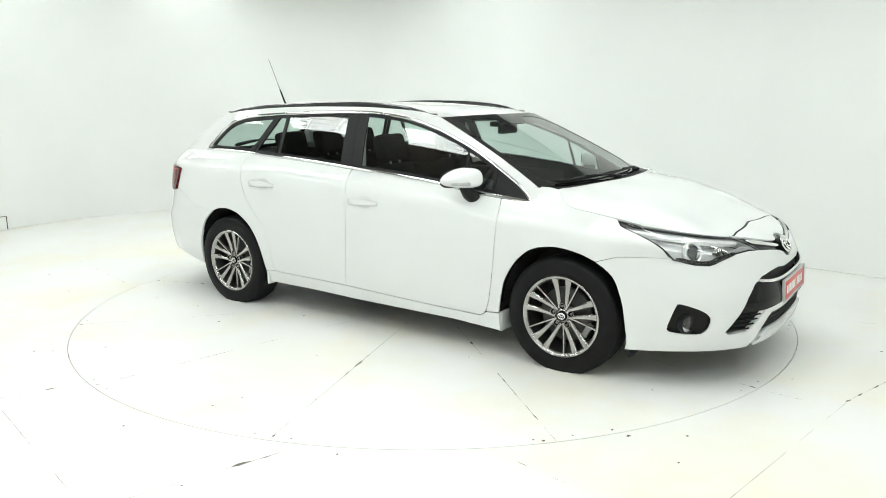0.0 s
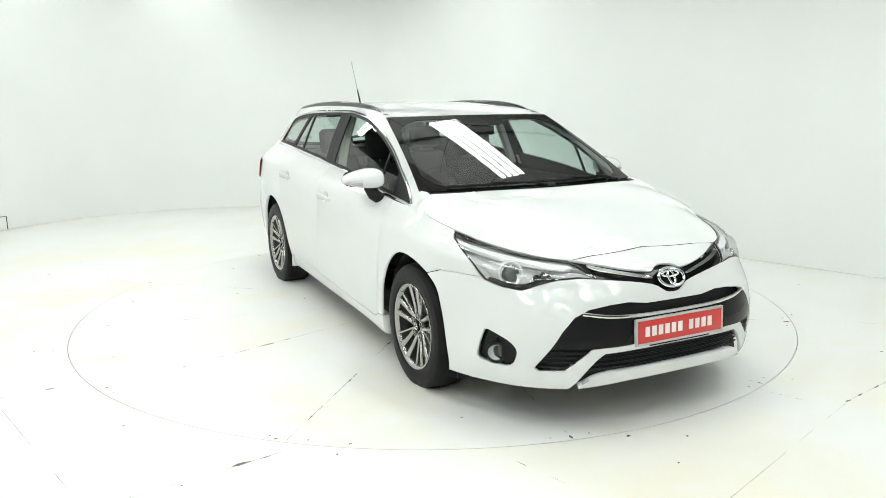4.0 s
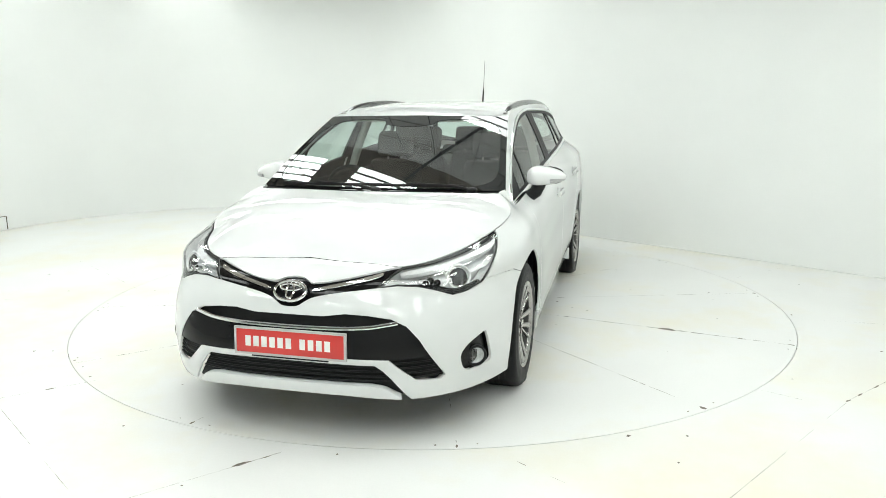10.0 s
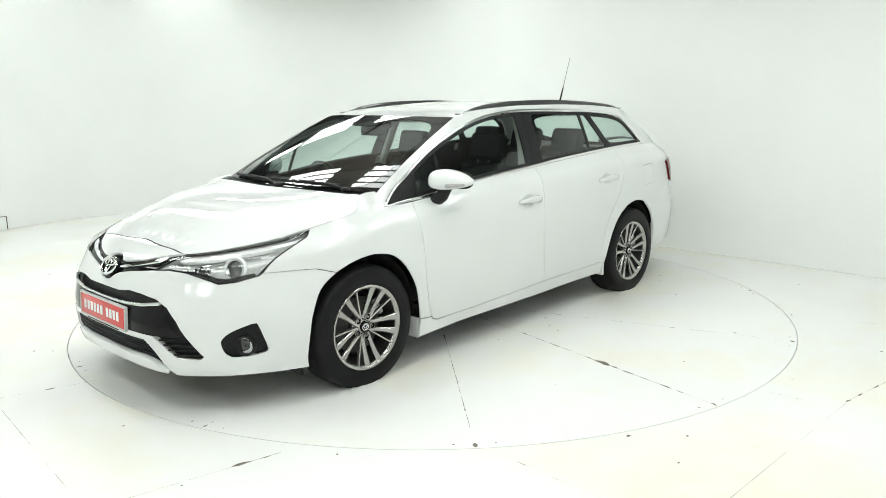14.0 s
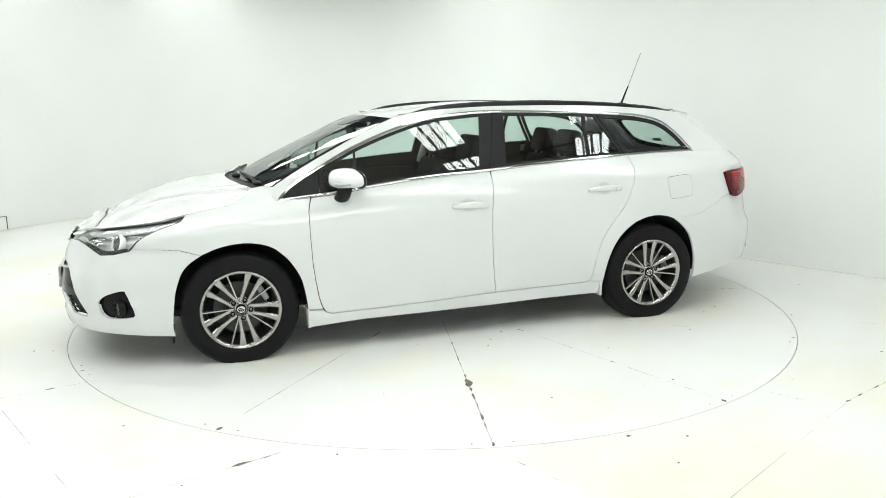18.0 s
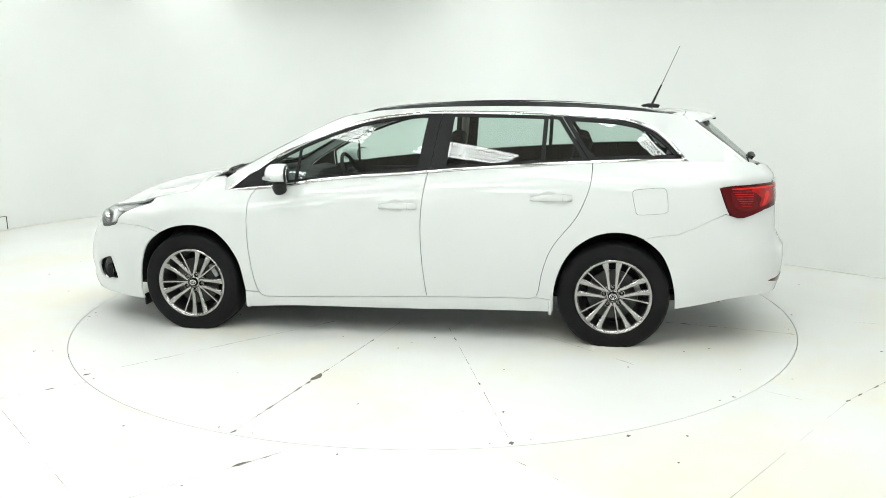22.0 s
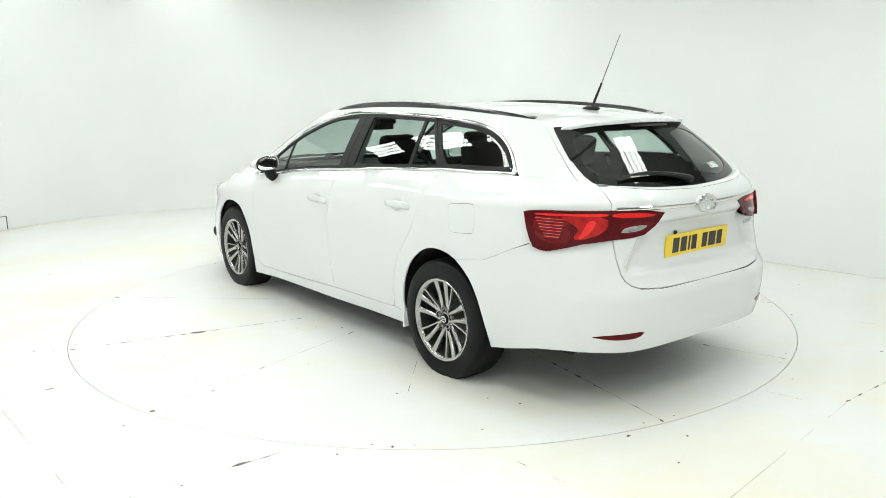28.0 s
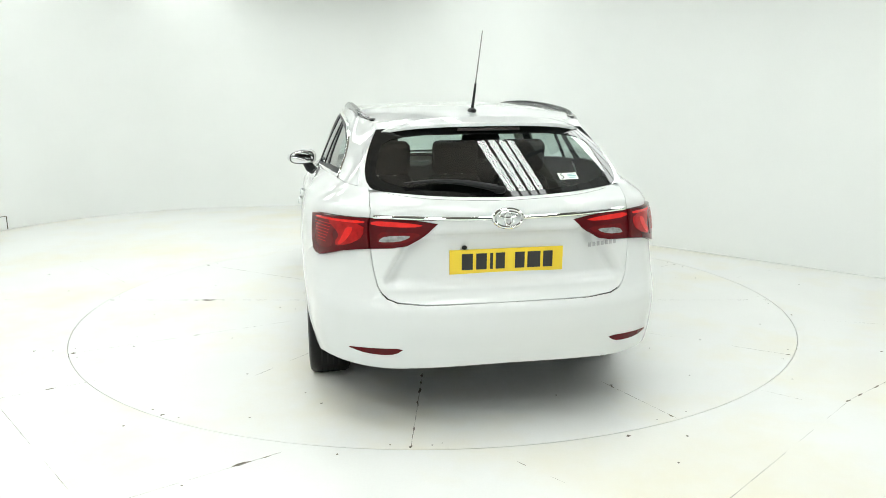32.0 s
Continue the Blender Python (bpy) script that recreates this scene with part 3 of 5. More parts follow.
# front
nose = top_run(0, .53, 16)
panel("nose_panel", inset(both_front(nose + STRIP_TOP[::-1])[1:-1], .0027), WHITE, car, band, step=.03, edge=.02)
strip = panel("upper_grille", inset(both_front(STRIP_TOP + [(.486, .743), (.412, .690)] + STRIP_LOW[::-1])[:-1], .001), GLOSSBLACK, car, band, out=-.010, step=.025, edge=.02, label="glossy black upper grille bar")
for s in (1, -1):
    panel("grille_bar", soften([(.115, .682), (.26, .708), (.40, .734), (.453, .746), (.446, .734), (.40, .723), (.26, .697), (.114, .671)], 1), CHROME, strip, sided(band, s), out=.002, thick=.012, step=.02, edge=.02, label="chrome bar in the grille")
bump_half = ([(u, z) for u, z in STRIP_LOW] + HEAD[8:14] + FENDER_GAP + ARCH_F0[1:]
             + [(.96, .192), (.88, .198), (.71, .205), (.64, .206)] + LOWGRILLE[::-1])
fog_holes = [soften(FOG, 1), [(-u, z) for u, z in soften(FOG, 1)]]
front_bumper = panel("front_bumper", inset(both_front(bump_half)[1:-1], .0008), WHITE, car, band, holes=[both_front(OPENING)[1:-1]] + fog_holes, step=.03, edge=.02, thick=.014)
lip_half = LIP_TOP + [(.532, .212), (.40, .224), (.294, .232), (.15, .233), (0, .233)]
panel("front_lip", both_front(lip_half)[1:-1], WHITE, front_bumper, band, out=.004, step=.03, edge=.02, thick=.03)
panel("lower_grille", both_front(LOWGRILLE + [(.55, .205), (.52, .215)] + [(.475, .25), (.39, .272), (.25, .275), (0, .275)])[1:-1], BLACK, front_bumper, off(band, -.03), step=.04, edge=.03, label="black lower air intake")
for i in range(4):
    z = .295 + .022 * i
    w = .50 - max(0, z - .29) * .9
    part("grille_slat", tube([tuple(Vector(off(band, -.018)(w * (2 * k / 24 - 1), z))) for k in range(25)], .006, 6, flat=.7), BLACK, front_bumper)
# the dark centre panel, with the hollow above its chrome line
FACE = [(0, .516), (.24, .519), (.40, .527), (.505, .552), (.557, .538), (.615, .475), (.66, .40), (.60, .40), (.485, .397), (.288, .402), (0, .401)]
panel("centre_grille", both_front(FACE)[1:-1], GLOSSBLACK, front_bumper, band, out=-.004, step=.03, edge=.02, label="glossy dark centre panel")
panel("grille_hollow", both_front([(0, .576), (.18, .584), (.285, .597), (.388, .592), (.50, .575), (.54, .54), (.40, .523), (.24, .515), (0, .512)])[1:-1], BLACK, front_bumper, off(band, -.035), step=.04, edge=.03)
part("grille_chrome", tube([frame_at(band, .52 * (2 * k / 40 - 1), curve1([(0, .526), (.238, .5285), (.40, .536), (.48, .547), (.53, .554)])(abs(.52 * (2 * k / 40 - 1))))[0] for k in range(41)], .0085, 8), CHROME, front_bumper, "chrome line across the grille")
for s in (1, -1):
    vent = [(.662, .398), (.72, .305), (.70, .289), (.60, .297), (.535, .351), (.488, .395), (.58, .398)]
    panel("side_vent", vent, BLACK, front_bumper, sided(off(band, -.032), s), step=.03, edge=.02)
    for i in range(4):
        z = .308 + .023 * i
        part("vent_slat", tube([Vector(sided(off(band, -.014), s)(.588 - (z - .30) * .95 + (.132 + (z - .30) * .25) * k / 8, z)) for k in range(9)], .0065, 6, flat=.6), BLACK, front_bumper)
    fogpod = panel("fog_lamp", soften(FOG, 1), GLOSSBLACK, front_bumper, sided(off(band, -.025), s), step=.03, edge=.02, label="round fog lamp in a glossy black pocket")
    P, n = frame_at(sided(band, s), .874, .344)
    ax = (n + Vector((1.2, 0, 0))).normalized()
    m = Matrix.Translation(P - n * .018) @ ax.to_track_quat("Y", "Z").to_matrix().to_4x4()
    part("fog_ring", turned([(.036, -.02), (.047, -.02), (.049, .012), (.046, .016), (.040, .014), (.038, .0)], 28, m), BLACK, fogpod)
    part("fog_reflector", turned([(0, -.02), (.02, -.016), (.038, .004), (.038, .0), (.02, -.022), (0, -.026)], 24, m), REFLECTOR, fogpod)
    part("fog_lens", turned([(0, .014), (.02, .012), (.04, .006), (.04, .003), (0, .010)], 24, m), CLEAR, fogpod)

# bonnet, with a crowned skin
GAPX = (1.40, 1.375, 1.355, 1.335, 1.311, 1.29, 1.27, 1.25, 1.238)
UA = hood_edge(1.425)[0]
left = [band(UA * i / 36, top_z(UA * i / 36))[:2] for i in range(37)] + [band(*hood_edge(x))[:2] for x in GAPX]
skin = [(x, -y) for x, y in left[:0:-1]] + left
rear = [(1.236 + .114 * (1 - (y / .70) ** 2), y) for y in (.68, .6, .5, .38, .25, .12, 0)]
rear_all = rear + [(x, -y) for x, y in rear[-2::-1]]
hood_part = panel("bonnet", inset(skin + rear_all, .0022), WHITE, car, hood, step=.05, edge=.03, thick=.014)
run = [band(.53 * (2 * k / 40 - 1), top_z(abs(.53 * (2 * k / 40 - 1)))) for k in range(41)]
# dark tube laid in the bonnet's front gap, drawing the gap's shade
part("bonnet_gap_shade", tube([(x - .002, y, z - .006) for x, y, z in run], .0036, 6), DARK, car)


def cowl(s, v):
    f = Vector((1.236 + .114 * (1 - s * s) + .012, .70 * s, .0))
    f.z = hood(f.x, f.y)[2] - .022
    k = Vector(screen(s * .995, .03)) + Vector((0, 0, -.006))
    p = f.lerp(k, v)
    p.z -= .012 * math.sin(math.pi * v)
    return tuple(p)


part("cowl", grid(cowl, 40, 6, -1, 1), BLACK, car, "black plastic cowl under the windscreen")


def wing_skin(u, z):
    """The wing, whose top runs over into the windscreen pillar."""
    x, y, z = band(u, z)
    k = min(max((1.25 - x) / .11, 0), 1) * min(max((z - top_z(u) + .01) / .05, 0), 1)
    return (x, y + (flank(x, z) + .0018 - y) * k * k * (3 - 2 * k), z)


def u_at(x, z):
    lo, hi = .5, 1.9
    for _ in range(24):
        m = (lo + hi) / 2
        lo, hi = (m, hi) if band(m, z)[0] > x else (lo, m)
    return lo


# flanks of the lower body, left and right
HANDLES = ((2.525, 2.764, .833, .836), (3.452, 3.695, .893, .899))
doors = {}


def bowl(um, zm):
    """The outline of the hollow behind a door handle, and the hollow's surface."""
    ring = [(um + .066 * math.cos(2 * math.pi * k / 32), zm + .041 * math.sin(2 * math.pi * k / 32)) for k in range(32)]

    def dish(u, z):
        r2 = min(1, ((u - um) / .066) ** 2 + ((z - zm) / .041) ** 2)
        return off(band, -.012 * (1 - r2) ** 1.5)(u, z)
    return ring, dish


fuel = soften([(4.006, .930), (4.012, .950), (4.035, .957), (4.140, .967), (4.163, .962), (4.170, .942), (4.178, .846), (4.172, .824), (4.150, .815), (4.052, .807), (4.030, .811), (4.024, .830)], 2)
for s in (1, -1):
    fn = sided(band, s)
    fender = FENDER_GAP[::-1] + HEAD[14:] + top_run(.969, UA, 20) + [hood_edge(x) for x in GAPX] + [(u_at(1.19, .992), .992), (u_at(1.135, .9945), .9945), (u_at(1.130, .96), .96), (u_at(1.126, .925), .925)] + top_run(u_at(1.118, .912), 1.688, 12) + DOOR_F[1:8] + [(1.722, .268)] + ARCH_F[::-1]
    wing = panel("front_wing", inset(fender[:-1], GAP), WHITE, car, sided(wing_skin, s), step=.04, edge=.025)
    sill = [(1.629, .166), (1.632, .271)] + [(1.722, .264), (1.737, .249), (1.772, .237)] + [(u, z - .003) for u, z in DOOR_LOW[1:]] + [(3.594, .270), (3.594, .193), (3.164, .192), (2.8, .184), (2.4, .181), (1.96, .181)]
    panel("sill", inset(sill, .001), WHITE, car, fn, step=.04, edge=.03, thick=.03)
    front_door = panel("front_door", inset(DOOR_F[1:] + DOOR_LOW[1:3] + DOOR_B[:-1] + top_run(2.812, 1.692, 24), GAP), WHITE, car, fn, holes=[bowl(2.632, .838)[0]], step=.045, edge=.03)
    rear_door = panel("rear_door", inset(DOOR_B[-2::-1] + DOOR_LOW[4:] + DOOR_R[1:-1] + top_run(3.811, 2.818, 24), GAP), WHITE, car, fn, holes=[bowl(3.56, .899)[0]], step=.045, edge=.03)
    doors[s] = (front_door, rear_door)
    for door, um, zm in ((front_door, 2.632, .838), (rear_door, 3.56, .899)):
        ring_b, dish = bowl(um, zm)
        panel("handle_bowl", ring_b, WHITE, door, sided(dish, s), thick=.004, step=.012, edge=.012)
    quarter = DOOR_R[::-1] + ARCH_RA + BUMP_R[1:] + [(4.450, .8065), (4.4385, .836), (4.4235, .885), (4.405, .961)] + TAIL[1:5] + GATE_SIDE[::-1][1:] + top_run(4.63, 3.83, 24)
    quarter_panel = panel("rear_wing", inset(quarter, .0014), WHITE, car, fn, holes=[fuel] if s > 0 else [], step=.04, edge=.025)
    if s > 0:
        panel("fuel_flap", inset(fuel, .0024), WHITE, quarter_panel, fn, step=.04, edge=.02)
    tail = panel("tail_light", inset(TAIL, .001), RED, car, fn, out=.017, thick=.036, step=.03, edge=.02, label="red tail light wrapping round the corner")
    panel("light_band", soften([(4.455, .9585), (4.60, .9645), (4.730, .9635), (4.731, .9475), (4.60, .949), (4.455, .946)], 1), BRIGHTRED, tail, fn, out=0.0200, thick=.006, step=.03, edge=.02, label="bright red light band")
    panel("light_field", soften([(4.450, .944), (4.52, .946), (4.60, .947), (4.585, .90), (4.60, .838), (4.54, .822), (4.50, .830), (4.468, .85), (4.452, .90)], 1), DEEPRED, tail, fn, out=0.0185, thick=.005, step=.03, edge=.02)
    panel("light_glow", soften([(4.545, .946), (4.60, .948), (4.732, .946), (4.735, .895), (4.70, .868), (4.655, .850), (4.61, .842), (4.605, .862), (4.625, .888), (4.60, .915)], 1), MIDRED, tail, fn, out=0.0190, thick=.005, step=.03, edge=.02)
    panel("light_bar", soften([(4.655, .930), (4.690, .930), (4.672, .885), (4.640, .852), (4.618, .848), (4.640, .885)], 1), BRIGHTRED, tail, fn, out=0.0205, thick=.006, step=.03, edge=.02, label="bright red light bar")
    for k in range(7):
        part("light_line", tube([frame_at(fn, 4.458 + .007 * k + (.115 - .010 * k) * q / 6, .936 - .0135 * k - .004 * q / 6)[0] + frame_at(fn, 4.5, .92)[1] * .0205 for q in range(7)], .0013, 5), BRIGHTRED, tail)
    gate_light = panel("gate_light", inset(GATE_LIGHT, .001), RED, car, fn, out=.003, thick=.02, step=.03, edge=.02, label="red inner tail light on the tailgate")
    panel("light_band", soften([(4.752, .963), (4.861, .960), (4.95, .951), (4.985, .944), (4.93, .936), (4.755, .942)], 1), BRIGHTRED, gate_light, fn, out=.006, thick=.006, step=.03, edge=.02, label="bright red light band")
    panel("lamp_mask", soften([(4.79, .914), (4.85, .917), (4.985, .912), (4.945, .882), (4.88, .864), (4.79, .862)], 1), DEEPRED, gate_light, fn, out=.0045, thick=.005, step=.02, edge=.015)
    panel("reversing_lamp", soften([(4.80, .880), (4.82, .899), (4.93, .903), (4.925, .890), (4.88, .875), (4.80, .872)], 1), REVERSE, gate_light, fn, out=.0065, thick=.006, step=.02, edge=.015, label="clear reversing lamp")

# rear
GATE = GATE_SIDE + GATE_LIGHT[1:] + GATE_LOW[1:]
tailgate = panel("tailgate", inset(both_rear(top_run(5.4, 4.66, 16)[0:16] + GATE)[1:-1], .0013), WHITE, car, recessed, step=.03, edge=.02, thick=.014)
rb = [(5.4, .598), (5.0, .601), (4.88, .611), (4.836, .627), (4.811, .650), (4.795, .682), (4.776, .76), (4.761, .840)] + TAIL[7:13][0:6] + [(4.452, .8025), (4.4335, .811)] + BUMP_R[::-1][1:] + ARCH_RB[1:] + BUMP_LOW[::-1][1:]
rear_bumper = panel("rear_bumper", inset(both_rear(rb)[1:-1], .0004), WHITE, car, band, step=.035, edge=.025, thick=.02)
for s in (1, -1):
    panel("reflector", soften([(4.640, .400), (4.700, .406), (4.760, .409), (4.899, .413), (4.858, .384), (4.80, .380), (4.73, .383), (4.68, .392)], 1), RED, rear_bumper, sided(band, s), out=.003, thick=.01, step=.02, edge=.015, label="slim red reflector")
strip_z = curve1([(4.755, .9805), (4.86, .9790), (5.0, .9745), (5.2, .9690), (5.4, .9665)])
run = []
for k in range(41):
    u = 4.755 + 2 * (U3 - 4.755) * k / 40
    p, n = frame_at(band, u, strip_z(min(u, 2 * U3 - u)))
    run.append(p + n * .004)
part("chrome_strip", tube(run, .0095, 10), CHROME, tailgate, "chrome strip across the tailgate")

# upper side: the opening's outer line, clockwise from its lower front corner, as (x, z)
WIN_LOW = [(1.100, .897), (1.0, .909), (.904, .918), (.763, .931), (.62, .951), (.482, .971), (.30, .990), (.133, 1.006), (-.04, 1.019), (-.215, 1.031), (-.39, 1.046), (-.563, 1.058), (-.74, 1.069), (-.913, 1.079), (-1.268, 1.095), (-1.45, 1.100), (-1.632, 1.103), (-1.735, 1.104)]
WIN_TOP = [(-1.752, 1.118), (-1.73, 1.145), (-1.680, 1.205), (-1.63, 1.252), (-1.574, 1.294), (-1.52, 1.320), (-1.467, 1.338), (-1.38, 1.356), (-1.288, 1.367), (-1.109, 1.380), (-.931, 1.389), (-.75, 1.395), (-.576, 1.399), (-.40, 1.402), (-.222, 1.401), (-.13, 1.396), (-.044, 1.388), (.05, 1.378), (.134, 1.365), (.22, 1.346), (.311, 1.321), (.40, 1.292), (.488, 1.261), (.58, 1.225), (.664, 1.188), (.75, 1.145), (.839, 1.096), (.943, 1.037), (1.0, 1.004), (1.048, .968), (1.088, .930), (1.103, .908)]
LOOP = soften(WIN_LOW + WIN_TOP, 1)


def flank3(x, z):
    return (x, flank(x, z), z)


SKY = [(1.140, .902), (1.148, .93), (1.150, .965), (1.140, .984)] + [(screen_x(.988 + (1.362 - .988) * i / 20), .988 + (1.362 - .988) * i / 20) for i in range(21)]
SKY += [(.36 - 2.11 * i / 40, roof_edge(.36 - 2.11 * i / 40)) for i in range(1, 41)] + [(rear_x(1.345 - .28 * i / 14) + .03, 1.345 - .28 * i / 14) for i in range(15)]
side_frame = SKY + [(-2.10 + (2.10 - 1.77) * i / 8, belt_z(-2.10 + (2.10 - 1.77) * i / 8)) for i in range(0, 9)] + WIN_TOP + WIN_LOW[:1]
ring = inset(LOOP, .013)


def cut(x0, z0, x1, z1, side):
    """A half plane: on one side of the line through two places."""
    return lambda x, z: side * ((x - x0) * (z1 - z0) - (z - z0) * (x1 - x0))


for s in (1, -1):
    fn = sided(flank3, s)
    panel("body_side", side_frame, WHITE, car, fn, step=.05, edge=.03, thick=.02)
    # narrow white strip down each side of the rear window
    zz = [1.345 - .265 * i / 14 for i in range(15)]
    panel("gate_side_strip", [(rear_x(z) + .0265, z) for z in zz] + [(rear_x(z) - .002, z) for z in zz[::-1]], WHITE, tailgate, fn, step=.05, edge=.03, thick=.02)
    b = bmesh.new()
    path = [frame_at(fn, x, z) for x, z in lines(inset(LOOP, .0075), .03)]
    rings = []
    for i, (p, nn) in enumerate(path):
        d = (path[(i + 1) % len(path)][0] - path[i - 1][0]).normalized()
        sd = nn.cross(d).normalized()
        rings.append([b.verts.new(p + nn * (.002 + .0070 * math.sin(a)) + sd * .0098 * math.cos(a)) for a in (2 * math.pi * k / 8 for k in range(8))])
    for i in range(len(rings)):
        p, q = rings[i], rings[(i + 1) % len(rings)]
        for k in range(8):
            b.faces.new((p[k], p[(k + 1) % 8], q[(k + 1) % 8], q[k]))
    bmesh.ops.recalc_face_normals(b, faces=b.faces)
    part("window_trim", b, CHROME, car, "chrome line round the side windows")
    core = inset(LOOP, .0165)
    pieces = (("sail_panel", clip(core, cut(.862, .9, .849, 1.1, 1)), None, BLACK),
              ("front_window_frame", clip(clip(core, cut(.856, .9, .843, 1.1, -1)), cut(-.222, 1.03, -.283, 1.39, 1)), "f", BLACK),
              ("rear_window_frame", clip(clip(core, cut(-.226, 1.03, -.287, 1.39, -1)), cut(-1.20, 1.088, -1.012, 1.383, 1)), "r", BLACK),
              ("quarter_window_frame", clip(core, cut(-1.206, 1.088, -1.018, 1.383, -1)), "q", BLACK))
    for nm, poly, kind, mt in pieces:
        holes = []
        if kind == "f":
            body = inset(poly, .016)
            small = clip(body, cut(.655, .95, .632, 1.19, 1))
            main = clip(clip(body, cut(.640, .95, .617, 1.19, -1)), cut(-.142, 1.024, -.200, 1.39, 1))
            holes = [small, main]
        elif kind == "r":
            body = inset(poly, .016)
            main = clip(clip(body, cut(-.322, 1.043, -.366, 1.389, -1)), cut(-.900, 1.078, -.918, 1.384, 1))
            small = clip(body, cut(-.926, 1.078, -.944, 1.384, -1))
            small = clip(small, cut(-1.172, 1.09, -.985, 1.383, 1))
            holes = [main, small]
        elif kind == "q":
            holes = [clip(soften(inset(poly, .022), 1), cut(-1.235, 1.088, -1.047, 1.383, -1))]
        fr = panel(nm, poly, mt, car, fn, holes=holes, step=.05, edge=.025, out=-.002, thick=.012)
        for h in holes:
            g = panel("window_pane", inset(h, -.006), PANE if kind == "f" else DARKPANE, fr, fn, step=.08, edge=.04, out=-.006, thick=0)

# windscreen, roof, rear glass
WS = [(-1 + 2 * i / 30, .0) for i in range(31)] + [(1, i / 14) for i in range(1, 15)] + [(1 - 2 * i / 30, 1.0) for i in range(1, 31)] + [(-1, 1 - i / 14) for i in range(1, 14)]
WS_IN = soften([(-.94, .06), (-.5, .035), (0, .03), (.5, .035), (.94, .06), (.95, .5), (.93, .93), (.30, .955), (.24, .84), (-.24, .84), (-.30, .955), (-.93, .93), (-.945, .5)], 2)
scr = panel("windscreen_border", WS, FRIT, car, screen, holes=[WS_IN], step=.07, edge=.05, out=.002, thick=.005, label="black printed edge of the windscreen")
part("windscreen", grid(screen, 48, 24, -.985, .985, .012, .985), SCREENPANE, scr)
RF = [(screen(1 - 2 * i / 30, 1.0)[0] - .006, screen(1 - 2 * i / 30, 1.0)[1]) for i in range(31)]
side = [(.345 - 2.075 * i / 36, flank(.345 - 2.075 * i / 36, roof_edge(.345 - 2.075 * i / 36))) for i in range(37)]
roof_out = RF + [(x, -y) for x, y in side] + [(-1.737 - .075 * (1 - (y / .535) ** 2), y) for y in (-.48, -.4, -.3, -.2, -.1, 0, .1, .2, .3, .4, .48)] + side[::-1]
roof_part = panel("roof", inset(roof_out, .001), WHITE, car, roof, step=.06, edge=.04, thick=.02)


def spoiler_skin(x, y):
    p = roof(x, y)
    return (p[0], p[1], p[2] - .050 * min(1, abs(y) / WY) ** 7 * min(1, max(0, (-1.74 - x) / .06)) - .012 * max(0, -1.85 - x) / .15)


WY = flank(-1.742, roof_edge(-1.742)) + .002
sp = [(-1.742 - .075 * (1 - (f / 1.0) ** 2), WY * f) for f in (1.0, .9, .7, .52, .35, .17, 0)]
sp2 = [(-2.0 + .13 * f ** 3.2, WY * .87 * f) for f in (0, .2, .4, .6, .76, .88, 1.0)]
half = sp2 + [(-1.84, WY * .95), (-1.795, WY * .995)] + sp
panel("spoiler", [(x, y) for x, y in half] + [(x, -y) for x, y in half[::-1]][1:-1], WHITE, tailgate, spoiler_skin, step=.04, edge=.025, thick=.018, out=.003, label="white roof spoiler over the rear window")
CORNER = [(.84, .0), (.90, .012), (.945, .06), (.972, .16), (.985, .32)]      # the rounded lower corner
RG = [(x, v) for x, v in CORNER] + [(.985, .32 + .68 * i / 10) for i in range(1, 11)] + [(.985 - 1.97 * i / 30, 1.0) for i in range(1, 31)] + [(-.985, 1 - .68 * i / 10) for i in range(1, 10)] + [(-x, v) for x, v in CORNER[::-1]] + [(-.84 + 1.68 * i / 24, 0) for i in range(1, 24)]
RG_IN = soften([(-.90, .10), (0, .09), (.90, .10), (.91, .5), (.88, .90), (0, .90), (-.88, .90), (-.91, .5)], 2)
rgl = panel("rear_glass_border", RG, FRIT, tailgate, rear_glass, holes=[RG_IN], step=.07, edge=.05, out=.002, thick=.006, label="black printed edge of the rear window")
for s in (1, -1):
    panel("gate_corner", [(s * x, v) for x, v in [(.835, -.004)] + CORNER + [(.985, .40), (1.0, .40), (1.0, -.004)]], WHITE, tailgate, rear_glass, step=.04, edge=.03, out=.003, thick=.010)
part("rear_window", grid(rear_glass, 48, 20, -.93, .93, .06, .97), DARKPANE, tailgate)

# the ledge between the rear window and the tailgate
def ledge(a, v):
    u = 4.66 + 2 * (U3 - 4.66) * a
    um = min(u, 2 * U3 - u)
    p = Vector(band(u, top_z(um)))
    q = Vector(rear_glass(max(-1, min(1, p.y / abs(band(4.66, top_z(4.66))[1]))), .02)) + Vector((0, 0, -.004))
    r = p.lerp(q, v)
    r.z += .010 * math.sin(math.pi * v) * (1 - (2 * a - 1) ** 8)
    return tuple(r)


part("tailgate_ledge", grid(ledge, 60, 6, 0, 1), WHITE, tailgate)

